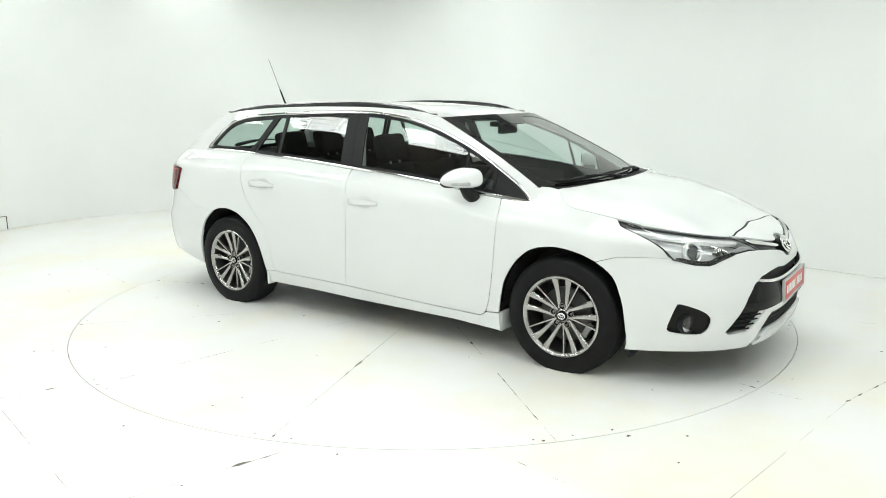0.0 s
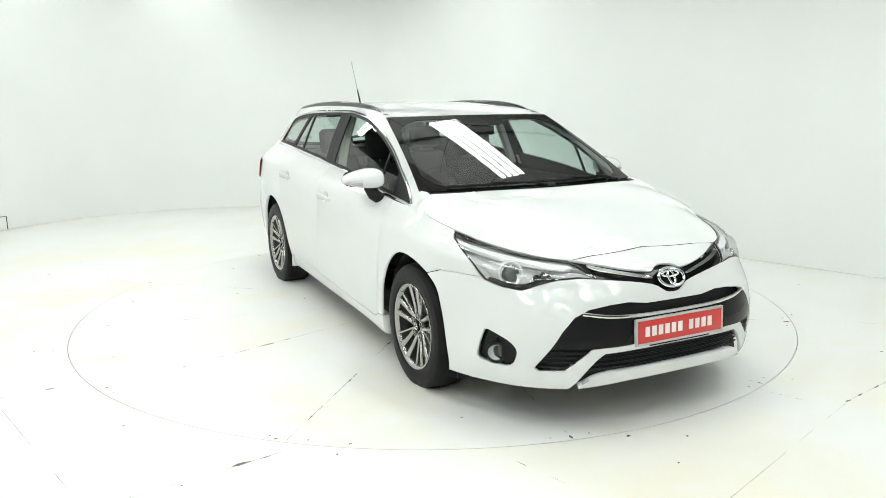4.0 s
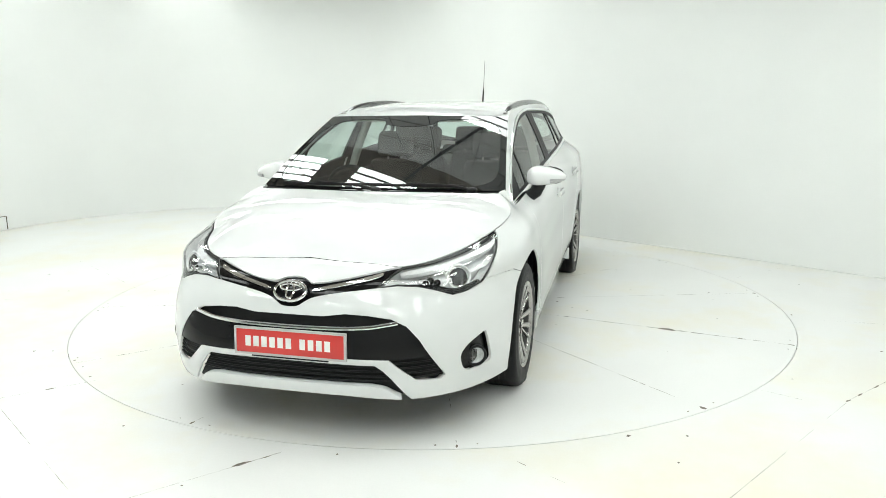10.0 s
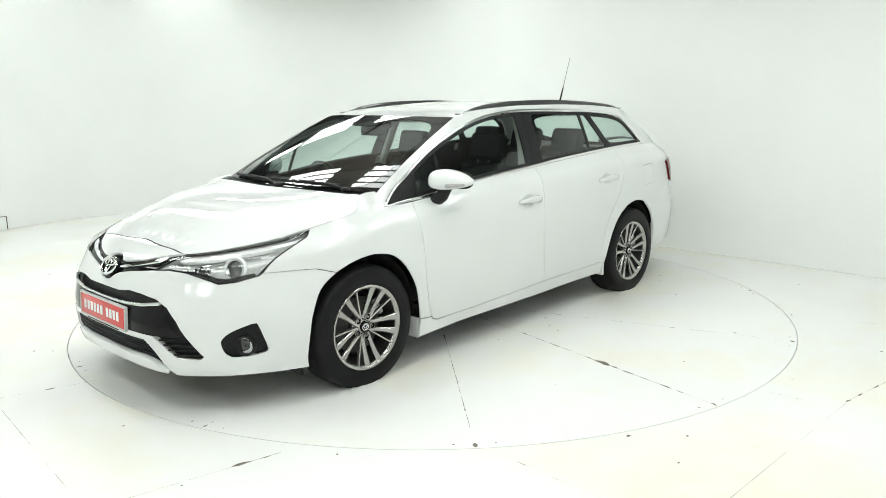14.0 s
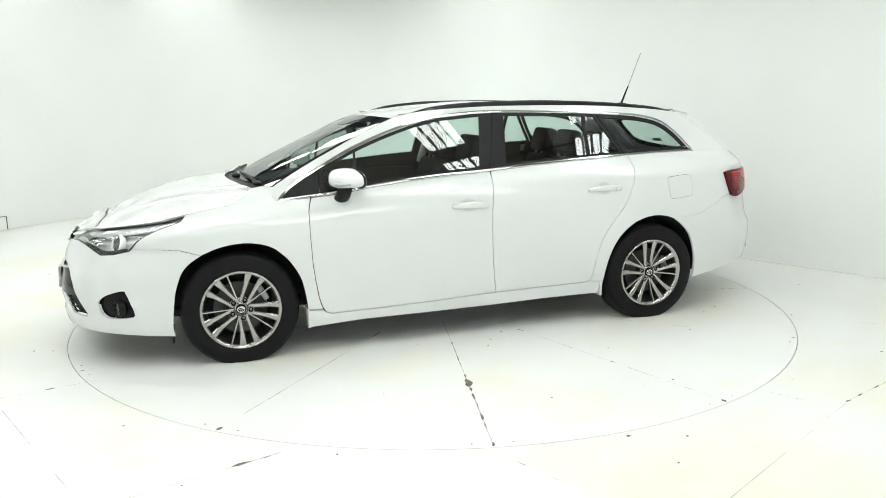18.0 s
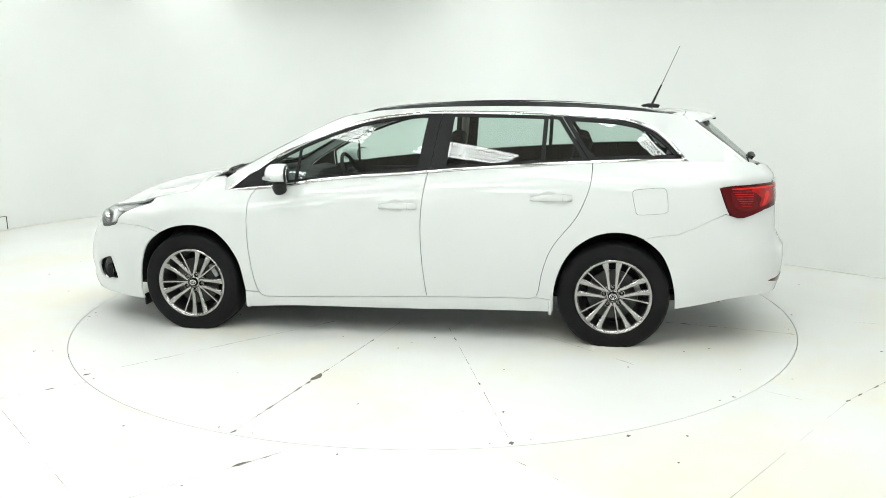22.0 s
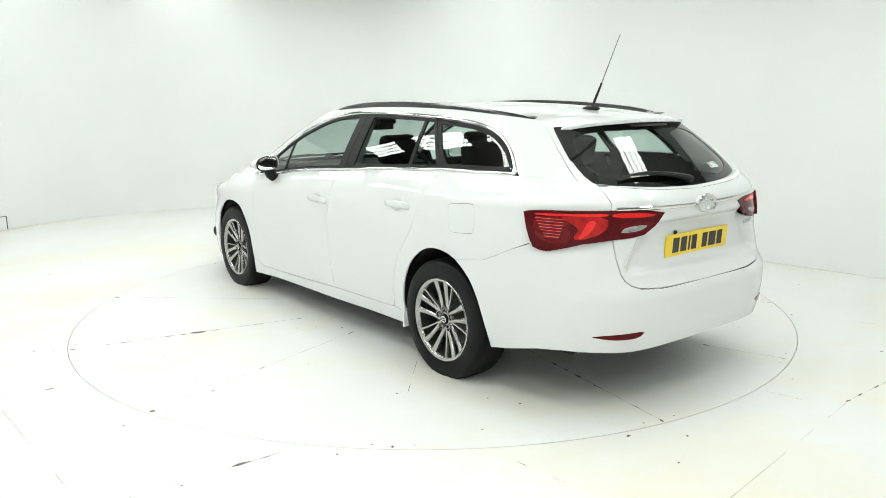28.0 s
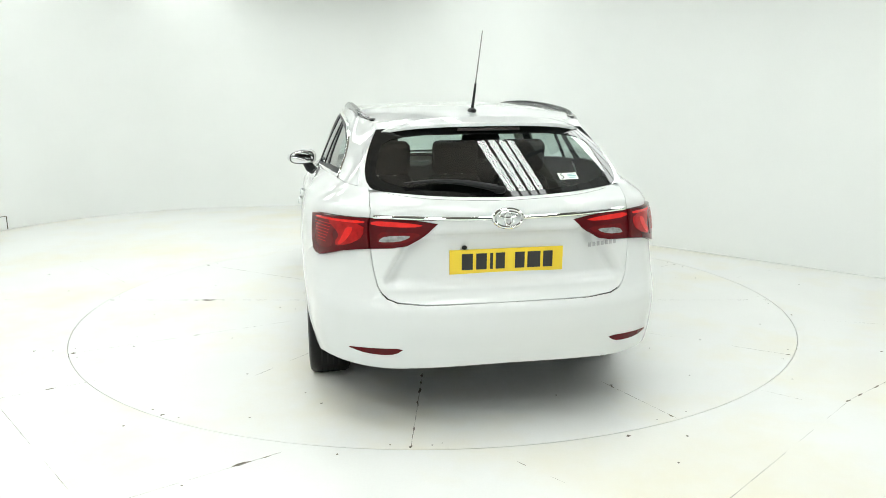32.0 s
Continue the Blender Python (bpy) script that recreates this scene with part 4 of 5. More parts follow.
# lamps at the front
for s in (1, -1):
    fn = sided(band, s)
    lamp = panel("headlight", inset(HEAD, .0015), CLEAR, car, fn, step=.05, edge=.03, thick=0, out=.001, label="clear headlight with projector and chrome details")
    lamp.visible_shadow = False
    panel("lamp_housing", inset(HEAD, -.004), REFLECTOR, lamp, sided(off(band, -.062), s), step=.03, edge=.02, thick=.004)
    rim = inset(HEAD, .0015)
    panel("lamp_bezel", rim, BLACK, lamp, fn, holes=[inset(HEAD, .0072)], step=.04, edge=.03, out=-.002, thick=.008)
    panel("lamp_wall", inset(HEAD, .0015), LAMPGREY, lamp, fn, holes=[inset(HEAD, .005)], step=.04, edge=.03, out=-.011, thick=.042)
    panel("lamp_brow", soften([(0.941, 0.828), (0.867, 0.808), (0.78, 0.79), (0.664, 0.769), (0.522, 0.752), (0.53, 0.74), (0.664, 0.754), (0.78, 0.776), (0.867, 0.793), (0.934, 0.813)], 1), REFLECTOR, lamp, sided(off(band, -.014), s), step=.03, edge=.02, thick=.02)
    panel("lamp_blade", soften([(0.437, 0.703), (0.5, 0.724), (0.559, 0.727), (0.628, 0.705), (0.559, 0.697), (0.5, 0.703)], 1), LAMPGREY, lamp, sided(off(band, -.012), s), step=.03, edge=.02, thick=.02)
    panel("lamp_mask", soften([(.60, .692), (.68, .669), (.752, .643), (.82, .649), (.885, .668), (.875, .682), (.82, .668), (.755, .662), (.69, .686), (.61, .706)], 1), BLACK, lamp, sided(off(band, -.010), s), step=.03, edge=.02, thick=.01)
    P, n = frame_at(fn, .790, .722)
    ax = (n + Vector((.75, 0, 0))).normalized()
    m = Matrix.Translation(P - n * .056) @ ax.to_track_quat("Y", "Z").to_matrix().to_4x4()
    part("projector_ring", turned([(.044, -.03), (.060, -.006), (.0585, .008), (.053, .012), (.0475, .008), (.044, -.004), (.041, -.006)], 36, m), REFLECTOR, lamp)
    part("projector_bezel", turned([(.0415, -.008), (.045, .003), (.0435, .007), (.040, .006), (.0385, -.006)], 36, m), CHROME, lamp)
    part("projector_lens", turned([(0, .016), (.014, .0145), (.028, .008), (.0385, -.004), (0, -.008)], 36, m), LENSGREY, lamp)
    for k, (u, z) in enumerate(((.655, .722), (.640, .7045), (.690, .7005))):
        P, n = frame_at(fn, u, z)
        m = Matrix.Translation(P - n * .034) @ (n + Vector((.8, 0, 0))).normalized().to_track_quat("Y", "Z").to_matrix().to_4x4()
        cell = part("lamp_cell", turned([(0, -.012), (.010, -.009), (.0155, .008), (.0175, .008), (.0175, -.014)], 16, m), CHROME, lamp)
        part("cell_lens", turned([(0, .004), (.006, .002), (.0095, -.004), (0, -.008)], 12, m), LENSGREY, cell)
    for k in range(3):          # fine ribs on the inner shell
        zz = .742 + .010 * k
        part("lamp_rib", tube([off(fn, -.046)(.60 + .25 * q / 8, zz + .050 * q / 8) for q in range(9)], .0022, 5), CHROME, lamp)

# inner shell behind the panel gaps, wheel wells, underbody
b = bmesh.new()
NU, NZ = 90, 14
for s in (1, -1):
    vs, made = {}, {}
    for i in range(NU + 1):
        u = U3 * i / NU
        t = top_z(u) - .03
        for j in range(NZ + 1):
            z0 = .235 if 1.55 < u < 3.65 else .36
            z = z0 + (t - z0) * j / NZ
            p, n = frame_at(sided(band, s), u, z)
            vs[i, j] = (p - n * (.075 if u < .6 else .095 if u > 4.6 else .040), u, z)
    for i in range(NU):
        for j in range(NZ):
            ks = ((i, j), (i + 1, j), (i + 1, j + 1), (i, j + 1))
            cu, cz = sum(vs[k][1] for k in ks) / 4, sum(vs[k][2] for k in ks) / 4
            x = vs[ks[0]][0].x
            if min(math.hypot(x - 1.35, cz - .32), math.hypot(x + 1.35, cz - .32)) < .445 or .38 < cu < 1.06 and cz > .60:
                continue
            f = []
            for k in ks:
                if k not in made:
                    made[k] = b.verts.new(vs[k][0])
                f.append(made[k])
            b.faces.new(f)
part("inner_shell", b, DARK, car)
b = box(0, 0, .245, 4.05, 1.16, .05, .02)
for x0, x1 in ((-.93, .93), (1.76, 2.0), (-2.1, -1.76)):
    box((x0 + x1) / 2, 0, .30 if abs(x0 + x1) > 1 else .225, x1 - x0, 1.50 if abs(x0 + x1) < 1 else 1.30, .045, .02, bm=b)
part("underbody", b, DARK, car)
for x in (1.35, -1.35):
    for s in (1, -1):
        b = bmesh.new()
        prof = []
        for k in range(25):
            a = radians(-4 + 188 * k / 24)
            prof.append((x + .385 * math.cos(a), .32 + .385 * math.sin(a)))
        rows = [[b.verts.new((px, s * y, pz)) for px, pz in prof] for y in (.835, .56)]
        for k in range(24):
            b.faces.new((rows[0][k], rows[0][k + 1], rows[1][k + 1], rows[1][k]))
        b.faces.new(rows[1])
        part("wheel_liner", b, DARK, car, smooth=False)


# ---- wheels ----
def wheel(place, spin, grip):
    e = new("wheel")
    e.parent = car
    R = .331
    prof = [(.226, -.095), (.245, -.104), (.27, -.110), (.300, -.108), (.319, -.098), (.3285, -.082), (R, -.06), (R, .06), (.3285, .082), (.319, .097), (.309, .1045), (.303, .1055), (.285, .109), (.265, .111), (.250, .108), (.244, .1085), (.236, .104), (.226, .097), (.218, .09), (.218, -.09)]
    tb = turned(prof, 72, closed=True)
    for v in tb.verts:
        if v.co.z < -place[2]:
            v.co.y *= 1.04
            v.co.z = -place[2]
    tyre = part("tyre", tb, RUBBER, e, "black rubber tyre")
    for y in (-.045, -.015, .015, .045):
        part("tread_groove", turned([(R + .0006, y - .004), (R + .0010, y), (R + .0006, y + .004), (R - .002, y)], 72, closed=True), DARK, tyre)
    part("rim_lip", turned([(.2275, .0985), (.2285, .104), (.2255, .107), (.2165, .104), (.208, .094), (.206, .088), (.2165, .088)], 72, closed=True), ALLOY, e, "polished alloy rim lip")
    # barrel and disc carry the wheel's inner shade in their colour
    part("rim_barrel", turned([(.209, .090), (.204, .06), (.190, .0), (.190, -.08), (.20, -.085), (.205, -.06), (.2165, .086)], 72, closed=True), ALLOYSHADE, e, "inner rim in alloy darkened as shade")
    part("brake_drum", turned([(0, .012), (.06, .012), (.062, .02), (.15, .02), (.152, .012), (.15, .0), (0, .0)], 40), ALLOYSHADE, e, "brake disc in alloy darkened as shade")
    part("brake_caliper", box(.150, .030, 0, .032, .03, .09, .008, 2, m=pose(0, 0, 0, 0, -grip, 0)), LAMPGREY, e, "grey brake caliper")
    # added dark disc stands for the shade deep inside the rim
    part("rim_shade_disc", turned([(0, -.04), (.188, -.04), (.188, -.05), (0, -.05)], 40), DARK, e)

    def spoke(a, w0, w1, r0=.040, r1=.218, lat=0, h=.018):
        b = bmesh.new()
        secs = []
        for k in range(9):
            t = k / 8
            r = r0 + (r1 - r0) * t
            w = w0 + (w1 - w0) * t ** 2.4
            y = .072 + .030 * t ** 1.5
            o = lat * (.0150 + .105 * r + .006 * t ** 4)
            secs.append([(r, o - w, y - h), (r, o - w, y - .005), (r, o - w * .62, y), (r, o + w * .62, y), (r, o + w, y - .005), (r, o + w, y - h)])
        rs = [[b.verts.new((r * math.cos(a) - q * math.sin(a), y, r * math.sin(a) + q * math.cos(a))) for r, q, y in sec] for sec in secs]
        for p, q in zip(rs, rs[1:]):
            for i in range(6):
                b.faces.new((p[i], p[(i + 1) % 6], q[(i + 1) % 6], q[i]))
        b.faces.new(rs[0]), b.faces.new(rs[-1])
        bmesh.ops.recalc_face_normals(b, faces=b.faces)
        return b
    for k in range(5):
        a = radians(spin + 72 * k)
        part("spoke", spoke(a, .0108, .0205, lat=1), ALLOY, e)
        part("spoke", spoke(a, .0108, .0205, lat=-1), ALLOY, e)
        part("thin_spoke", spoke(a + radians(29), .0058, .0066, h=.016), ALLOY, e)
        m = pose(.055 * math.cos(a), .066, .055 * math.sin(a))
        well = part("nut_well", turned([(0, .003), (.0140, .003), (.0142, .010), (.0142, -.002), (0, -.002)], 16, m), GLOSSBLACK, e)
        part("well_rim", turned([(.0142, .012), (.0158, .0145), (.0180, .0135), (.0185, -.004), (.0142, -.004)], 18, m, closed=True), ALLOY, well)
        part("wheel_nut", turned([(0, .011), (.0055, .011), (.007, .008), (.007, -.012), (0, -.012)], 6, m), STEEL, well)
    part("hub", turned([(0, .072), (.03, .072), (.036, .068), (.046, .058), (.066, .050), (.066, .02), (0, .02)], 40), ALLOY, e)
    cap = part("hub_cap", turned([(0, .083), (.024, .083), (.028, .081), (.030, .070), (0, .070)], 32), GLOSSBLACK, e)
    for rr, w, kx, kz, dz in ((.0205, .0018, 1, .82, 0), (.0115, .0016, .55, 1.15, -.001), (.0135, .0016, 1, .5, .005)):
        part("badge_ring", turned([(rr - w, .0832), (rr - w, .0845), (rr + w, .0845), (rr + w, .0832)], 28, pose(0, 0, dz) @ Matrix.Diagonal((kx, 1, kz, 1)), closed=True), CHROME, cap)
    e.matrix_basis = pose(*place, 0, 0, 0 if place[1] > 0 else 180)
    return e


for place, spin, grip in (((1.346, .774, .307), 43, 150), ((-1.350, .772, .307), 15, 160), ((1.346, -.774, .307), 18, 210), ((-1.350, -.772, .307), 14, 200)):
    wheel(place, spin, grip)

# ---- outer details of the car ----
def oval_ring(parent, P, n, up, ra, rb, r, name="badge_ring"):
    side = up.cross(n).normalized()
    upv = n.cross(side)
    b = bmesh.new()
    N, M = 44, 8
    rings = []
    for i in range(N):
        a = 2 * math.pi * i / N
        c = P + side * ra * math.cos(a) + upv * rb * math.sin(a)
        o = (side * math.cos(a) / ra + upv * math.sin(a) / rb).normalized()
        rings.append([b.verts.new(c + o * r * math.cos(q) + n * r * .8 * math.sin(q)) for q in (2 * math.pi * k / M for k in range(M))])
    for i in range(N):
        p, q = rings[i], rings[(i + 1) % N]
        for k in range(M):
            b.faces.new((p[k], p[(k + 1) % M], q[(k + 1) % M], q[k]))
    bmesh.ops.recalc_face_normals(b, faces=b.faces)
    return part(name, b, CHROME, parent)


def oval_disc(parent, P, n, up, ra, rb, depth, mat, name):
    side = up.cross(n).normalized()
    upv = n.cross(side)
    b = bmesh.new()
    rows = [[b.verts.new(P + side * ra * k * math.cos(2 * math.pi * i / 40) + upv * rb * k * math.sin(2 * math.pi * i / 40) + n * h) for i in range(40)] for k, h in ((1.0, -depth), (1.0, 0), (.6, .002), (.2, .003))]
    for p, q in zip(rows, rows[1:]):
        for i in range(40):
            b.faces.new((p[i], p[(i + 1) % 40], q[(i + 1) % 40], q[i]))
    b.faces.new(rows[-1])
    bmesh.ops.recalc_face_normals(b, faces=b.faces)
    return part(name, b, mat, parent)


def badge(parent, P, n, ra, rb, back):
    up = Vector((0, 0, 1))
    d = oval_disc(parent, P, n, up, ra * 1.10, rb * 1.12, .03, back, "badge")
    tagged(d, "oval chrome emblem")
    c = P + n * .006
    upv = n.cross(up.cross(n).normalized())
    oval_ring(d, c, n, up, ra, rb, .0075)
    oval_ring(d, c - upv * rb * .02, n, up, ra * .24, rb * .72, .0058)
    oval_ring(d, c + upv * rb * .36, n, up, ra * .66, rb * .32, .0058)


P, n = frame_at(band, 0, .667)
badge(car, P + n * .004, n, .073, .045, GLOSSBLACK)
P, n = frame_at(band, U3, .967)
badge(tailgate, P + n * .016, n, .064, .040, WHITE)


def plate(name, parent, m, w, h, face, bars, ink, rim, label):
    """A plate in the yz plane, face towards +x."""
    p = part(name, box(-.004, 0, 0, .008, w, h, .002), face, parent, label)
    p.matrix_basis = m
    if rim:
        b = box(-.006, 0, h / 2 + .005, .016, w + .02, .010, .002)
        box(-.006, 0, -h / 2 - .005, .016, w + .02, .010, .002, bm=b)
        for s in (1, -1):
            box(-.006, s * (w / 2 + .005), 0, .016, .010, h, .002, bm=b)
        part("plate_frame", b, rim, p, "grey plate holder")
    for y, bw, bh in bars:
        part("bar", box(.0005, y, 0, .0016, bw, bh, .0004, 1), ink, p)
    return p


letters = []
y = -.196
for k, g in enumerate((1, 1, 1, 1, 1, 1.6, 1, 1, 1, 1)):
    letters.append((y, .026, .046))
    y += .0385 * g + (.004 if k == 5 else 0)
plate("front_plate", front_bumper, pose(2.354, .014, .453, 0, -3, 0), .505, .103, PLATERED, letters, LETTER, shade("holder_grey", (.5, .5, .5), .4), "red show plate with plain white bars")
part("plate_strip", box(2.353, .014, .389, .008, .36, .010, .002), BLACK, front_bumper)
bars = [(-.180, .050, .074), (-.116, .048, .074), (-.070, .014, .074), (-.030, .042, .074), (.060, .044, .074), (.125, .060, .074), (.19, .044, .074)]
plate("rear_plate", tailgate, pose(-2.316, -.008, .772, 0, 4, 180), .52, .111, PLATEYELLOW, bars, INK, None, "yellow rear plate with plain black bars")
part("plate_button", blob(-2.318, .185, .838, .008, .012, .010, 2), BLACK, tailgate)
for k in range(7):
    Pk, nk = frame_at(band, 2 * U3 - (4.845 + .022 * k), .838 - .001 * k)
    part("model_bar", box(0, 0, 0, .015, .004, .020, .001, m=Matrix.Translation(Pk) @ nk.to_track_quat("Y", "Z").to_matrix().to_4x4()), LAMPGREY, tailgate)

# roof rails
rail_z = curve1([(.30, 1.372), (.20, 1.404), (.10, 1.427), (-.044, 1.444), (-.223, 1.456), (-.581, 1.462), (-.94, 1.453), (-1.301, 1.432), (-1.482, 1.414), (-1.66, 1.385), (-1.72, 1.368)])
for s in (1, -1):
    b = bmesh.new()
    rings = []
    N = 44
    for i in range(N + 1):
        x = .30 - 2.0 * i / N
        y = flank(x, roof_edge(x)) - .032
        z = rail_z(x)
        k = min(1, min(i, N - i) / 4 + .25)
        base = roof(x, y)[2] - .004
        sec = [(-.016, base), (-.017, z - .012 * k), (-.010, z - .002), (.006, z), (.015, z - .008 * k), (.018, base - .006)]
        rings.append([b.verts.new((x, s * (y + dy), max(zz, base))) for dy, zz in sec])
    for p, q in zip(rings, rings[1:]):
        for i in range(6):
            b.faces.new((p[i], p[(i + 1) % 6], q[(i + 1) % 6], q[i]))
    b.faces.new(rings[0]), b.faces.new(rings[-1])
    bmesh.ops.recalc_face_normals(b, faces=b.faces)
    rail = part("roof_rail", b, shade("rail_satin", (.022, .0225, .0235), .22, .1, .2), car, "dark satin roof rail")
    for x in (.27, -1.66):
        y = flank(x, roof_edge(x)) - .032
        part("rail_end", blob(x, s * y, rail_z(x) + .001, .05, .017, .006, 2.2), STEEL, rail)

# aerial
ant = part("aerial", blob(-1.60, -.004, 1.418, .062, .020, .016, 2.0), BLACK, car, "black aerial foot with a thin raked rod")
part("aerial_stem", tube([(-1.605, -.004, 1.42), (-1.665, -.009, 1.555)], .0085, 8, .0055), BLACK, ant)
part("aerial_rod", tube([(-1.665, -.009, 1.555), (-1.772, -.020, 1.805)], .0032, 6, .0022), STEEL, ant)

# door mirrors
for s in (1, -1):
    pod = new("door_mirror")
    pod.parent = car
    tagged(pod, "white door mirror with black foot and clear indicator")

    def shell(grow=0.0):
        b = bmesh.new()
        bmesh.ops.create_uvsphere(b, u_segments=28, v_segments=18, radius=1)
        for v in b.verts:
            x, y, z = v.co
            k = (abs(x) ** 2.9 + abs(y) ** 2.9 + abs(z) ** 2.9) ** (-1 / 2.9)
            x, y, z = x * k, y * k, z * k
            q = (y + 1) / 2
            f = 1 - .25 * q ** 2
            if x < -.5:
                x = -.5 + (x + .5) * .1      # flat back
            high = (.076 * (1 - .62 * q ** 1.6) if z > 0 else .050 * (1 - .45 * q ** 2)) + grow
            v.co = Vector((.705 + (.098 + grow) * x * f - .030 * y, s * (.890 + (.112 + grow) * y), 1.020 + high * z))
        bmesh.ops.recalc_face_normals(b, faces=b.faces)
        return b
    b = shell()
    bmesh.ops.bisect_plane(b, geom=b.verts[:] + b.edges[:] + b.faces[:], plane_co=(.69, 0, 1.011), plane_no=(.12, s * .10, 1), clear_inner=True)
    part("mirror_cap", b, WHITE, pod)
    b = shell(-.002)
    bmesh.ops.bisect_plane(b, geom=b.verts[:] + b.edges[:] + b.faces[:], plane_co=(.69, 0, 1.011), plane_no=(.12, s * .10, 1), clear_outer=True)
    part("mirror_base", b, BLACK, pod)
    part("mirror_foot", tube([(.735, s * .745, .900), (.735, s * .79, .905), (.728, s * .83, .935), (.715, s * .85, .985)], .042, 14, .046, .85), BLACK, pod)
    part("indicator", tube([(.786 - .072 * t ** 2, s * (.918 + .072 * t), 1.003 + .004 * t) for t in (0, .2, .4, .6, .8, 1.0)], .0125, 8, .009, 1.0), LAMPGREY, pod, "clear indicator strip")
    bz, gl = blob(.657, s * .890, 1.026, .011, .096, .053, 3.0), blob(.647, s * .890, 1.026, .0045, .088, .047, 3.0)
    for v in bz.verts[:] + gl.verts[:]:
        v.co.x -= .27 * (abs(v.co.y) - .890)
        v.co.z -= .12 * max(0, abs(v.co.y) - .90) * (1 if v.co.z > 1.02 else 0)
    part("mirror_bezel", bz, BLACK, pod)
    part("mirror_glass", gl, shade("mirror", (.9, .9, .9), .02, 1.0, vary=0), pod, "mirror glass")

# door handles over shallow bowls
for s in (1, -1):
    for (u0, u1, z0, z1), door in zip(HANDLES, (doors[s][0], doors[s][1])):
        fn = sided(band, s)
        b = bmesh.new()
        rings = []
        for i in range(33):
            t = i / 32
            P, n = frame_at(fn, u0 + (u1 - u0) * t, z0 + (z1 - z0) * t)
            rise = min(1, 5 * t, 5 * (1 - t))
            o = .020 * math.sin(rise * math.pi / 2) - .002
            hh = .0205 * (.66 + .34 * min(1, t * 1.8)) * (1 - .25 * (2 * t - 1) ** 8)
            if t < .02 or t > .98:
                hh *= .72
            lift = .003 * math.sin(math.pi * t)
            rings.append([b.verts.new(P + n * (o + .0085 * (1 if math.cos(a) > 0 else .6) * abs(math.cos(a)) ** .6 * (1 if math.cos(a) > 0 else -1)) + Vector((0, 0, lift + hh * math.sin(a)))) for a in (2 * math.pi * k / 14 for k in range(14))])
        for p, q in zip(rings, rings[1:]):
            for k in range(14):
                b.faces.new((p[k], p[(k + 1) % 14], q[(k + 1) % 14], q[k]))
        b.faces.new(rings[0]), b.faces.new(rings[-1])
        bmesh.ops.recalc_face_normals(b, faces=b.faces)
        h = part("door_handle", b, WHITE, door, "white pull door handle")
        uk = u1 - .055
        P0 = [frame_at(fn, uk, z1 - .019 + .040 * k / 6) for k in range(7)]
        part("handle_seam", tube([p + n * .0262 for p, n in P0], .0009, 5), LAMPGREY, h)
        # thin grey tubes draw the shaded outline along the handle's edges
        for dz, k0, k1 in ((-1, 0, 6), (-1, 12, 16), (1, 0, 4), (1, 12, 16)):
            run = []
            for k in range(k0, k1 + 1):
                t = k / 16
                p, nn = frame_at(fn, u0 + (u1 - u0) * t, z0 + (z1 - z0) * t + .003 * math.sin(math.pi * t) + dz * .0212 * (.66 + .34 * min(1, t * 1.8)) * (1 - .25 * (2 * t - 1) ** 8))
                run.append(p + nn * .0008)
            part("handle_shade_line", tube(run, .0009, 5), LAMPGREY, h)

# wipers, front and rear
for k, (s0, s1, v0, v1) in enumerate(((-.80, -.02, .030, .050), (-.05, .70, .050, .040))):
    pts = []
    for i in range(15):
        t = i / 14
        P, n = frame_at(screen, s0 + (s1 - s0) * t, v0 + (v1 - v0) * t)
        pts.append(P + n * .016)
    w = part("wiper", tube(pts, .009, 6, .007), BLACK, car, "black windscreen wiper")
    P, n = frame_at(screen, s1 + .06, .0)
    a0 = P + n * .01
    mid = pts[6] + Vector((.004, 0, .010))
    part("wiper_arm", tube([a0, a0.lerp(mid, .3) + Vector((.012, 0, .014)), mid], .010, 6, .006), BLACK, w)
    part("wiper_pivot", blob(a0.x, a0.y, a0.z, .026, .03, .016, 2), BLACK, w)
pts = []
for i in range(13):
    P, n = frame_at(rear_glass, .04 + .66 * i / 12, .10 + .09 * math.sin(math.pi * i / 12 * .9))
    pts.append(P + n * .022)
w = part("rear_wiper", tube(pts, .027, 10, .008, .6), BLACK, tailgate, "black rear wiper")
P, n = frame_at(rear_glass, .02, .09)
part("rear_wiper_pivot", blob(*(P + n * .016), .020, .028, .018, 2.4), BLACK, w)
part("brake_lamp", box(-1.985, 0, 1.338, .03, .30, .014, .004), shade("brake_lamp_red", (.02, .012, .012), .2), tailgate, "slim high brake lamp")

# windscreen sticker with its figure
P, n = frame_at(rear_glass, -.555, .23)
q = Matrix.Translation(P + n * .006) @ n.to_track_quat("Z", "Y").to_matrix().to_4x4()
st = part("sticker", box(0, 0, 0, .098, .040, .001), shade("sticker_white", (.75, .80, .78), .5), tailgate, "small white window sticker")
st.matrix_basis = q
txt = bpy.data.curves.new("figure", "FONT")
txt.body, txt.size, txt.extrude = "5", .044, .0006
tmp = new("figure", txt)
me = bpy.data.meshes.new_from_object(tmp)
bpy.data.objects.remove(tmp)
fg = part("figure", me, INK, st)
fg.matrix_basis = pose(-.042, -.014, .0012)
for k, w_ in enumerate((.04, .045, .035)):
    part("bar", box(.02, .010 - .010 * k, .0012, w_, .004, .0008), shade("sticker_teal", (.15, .42, .42), .5), st)

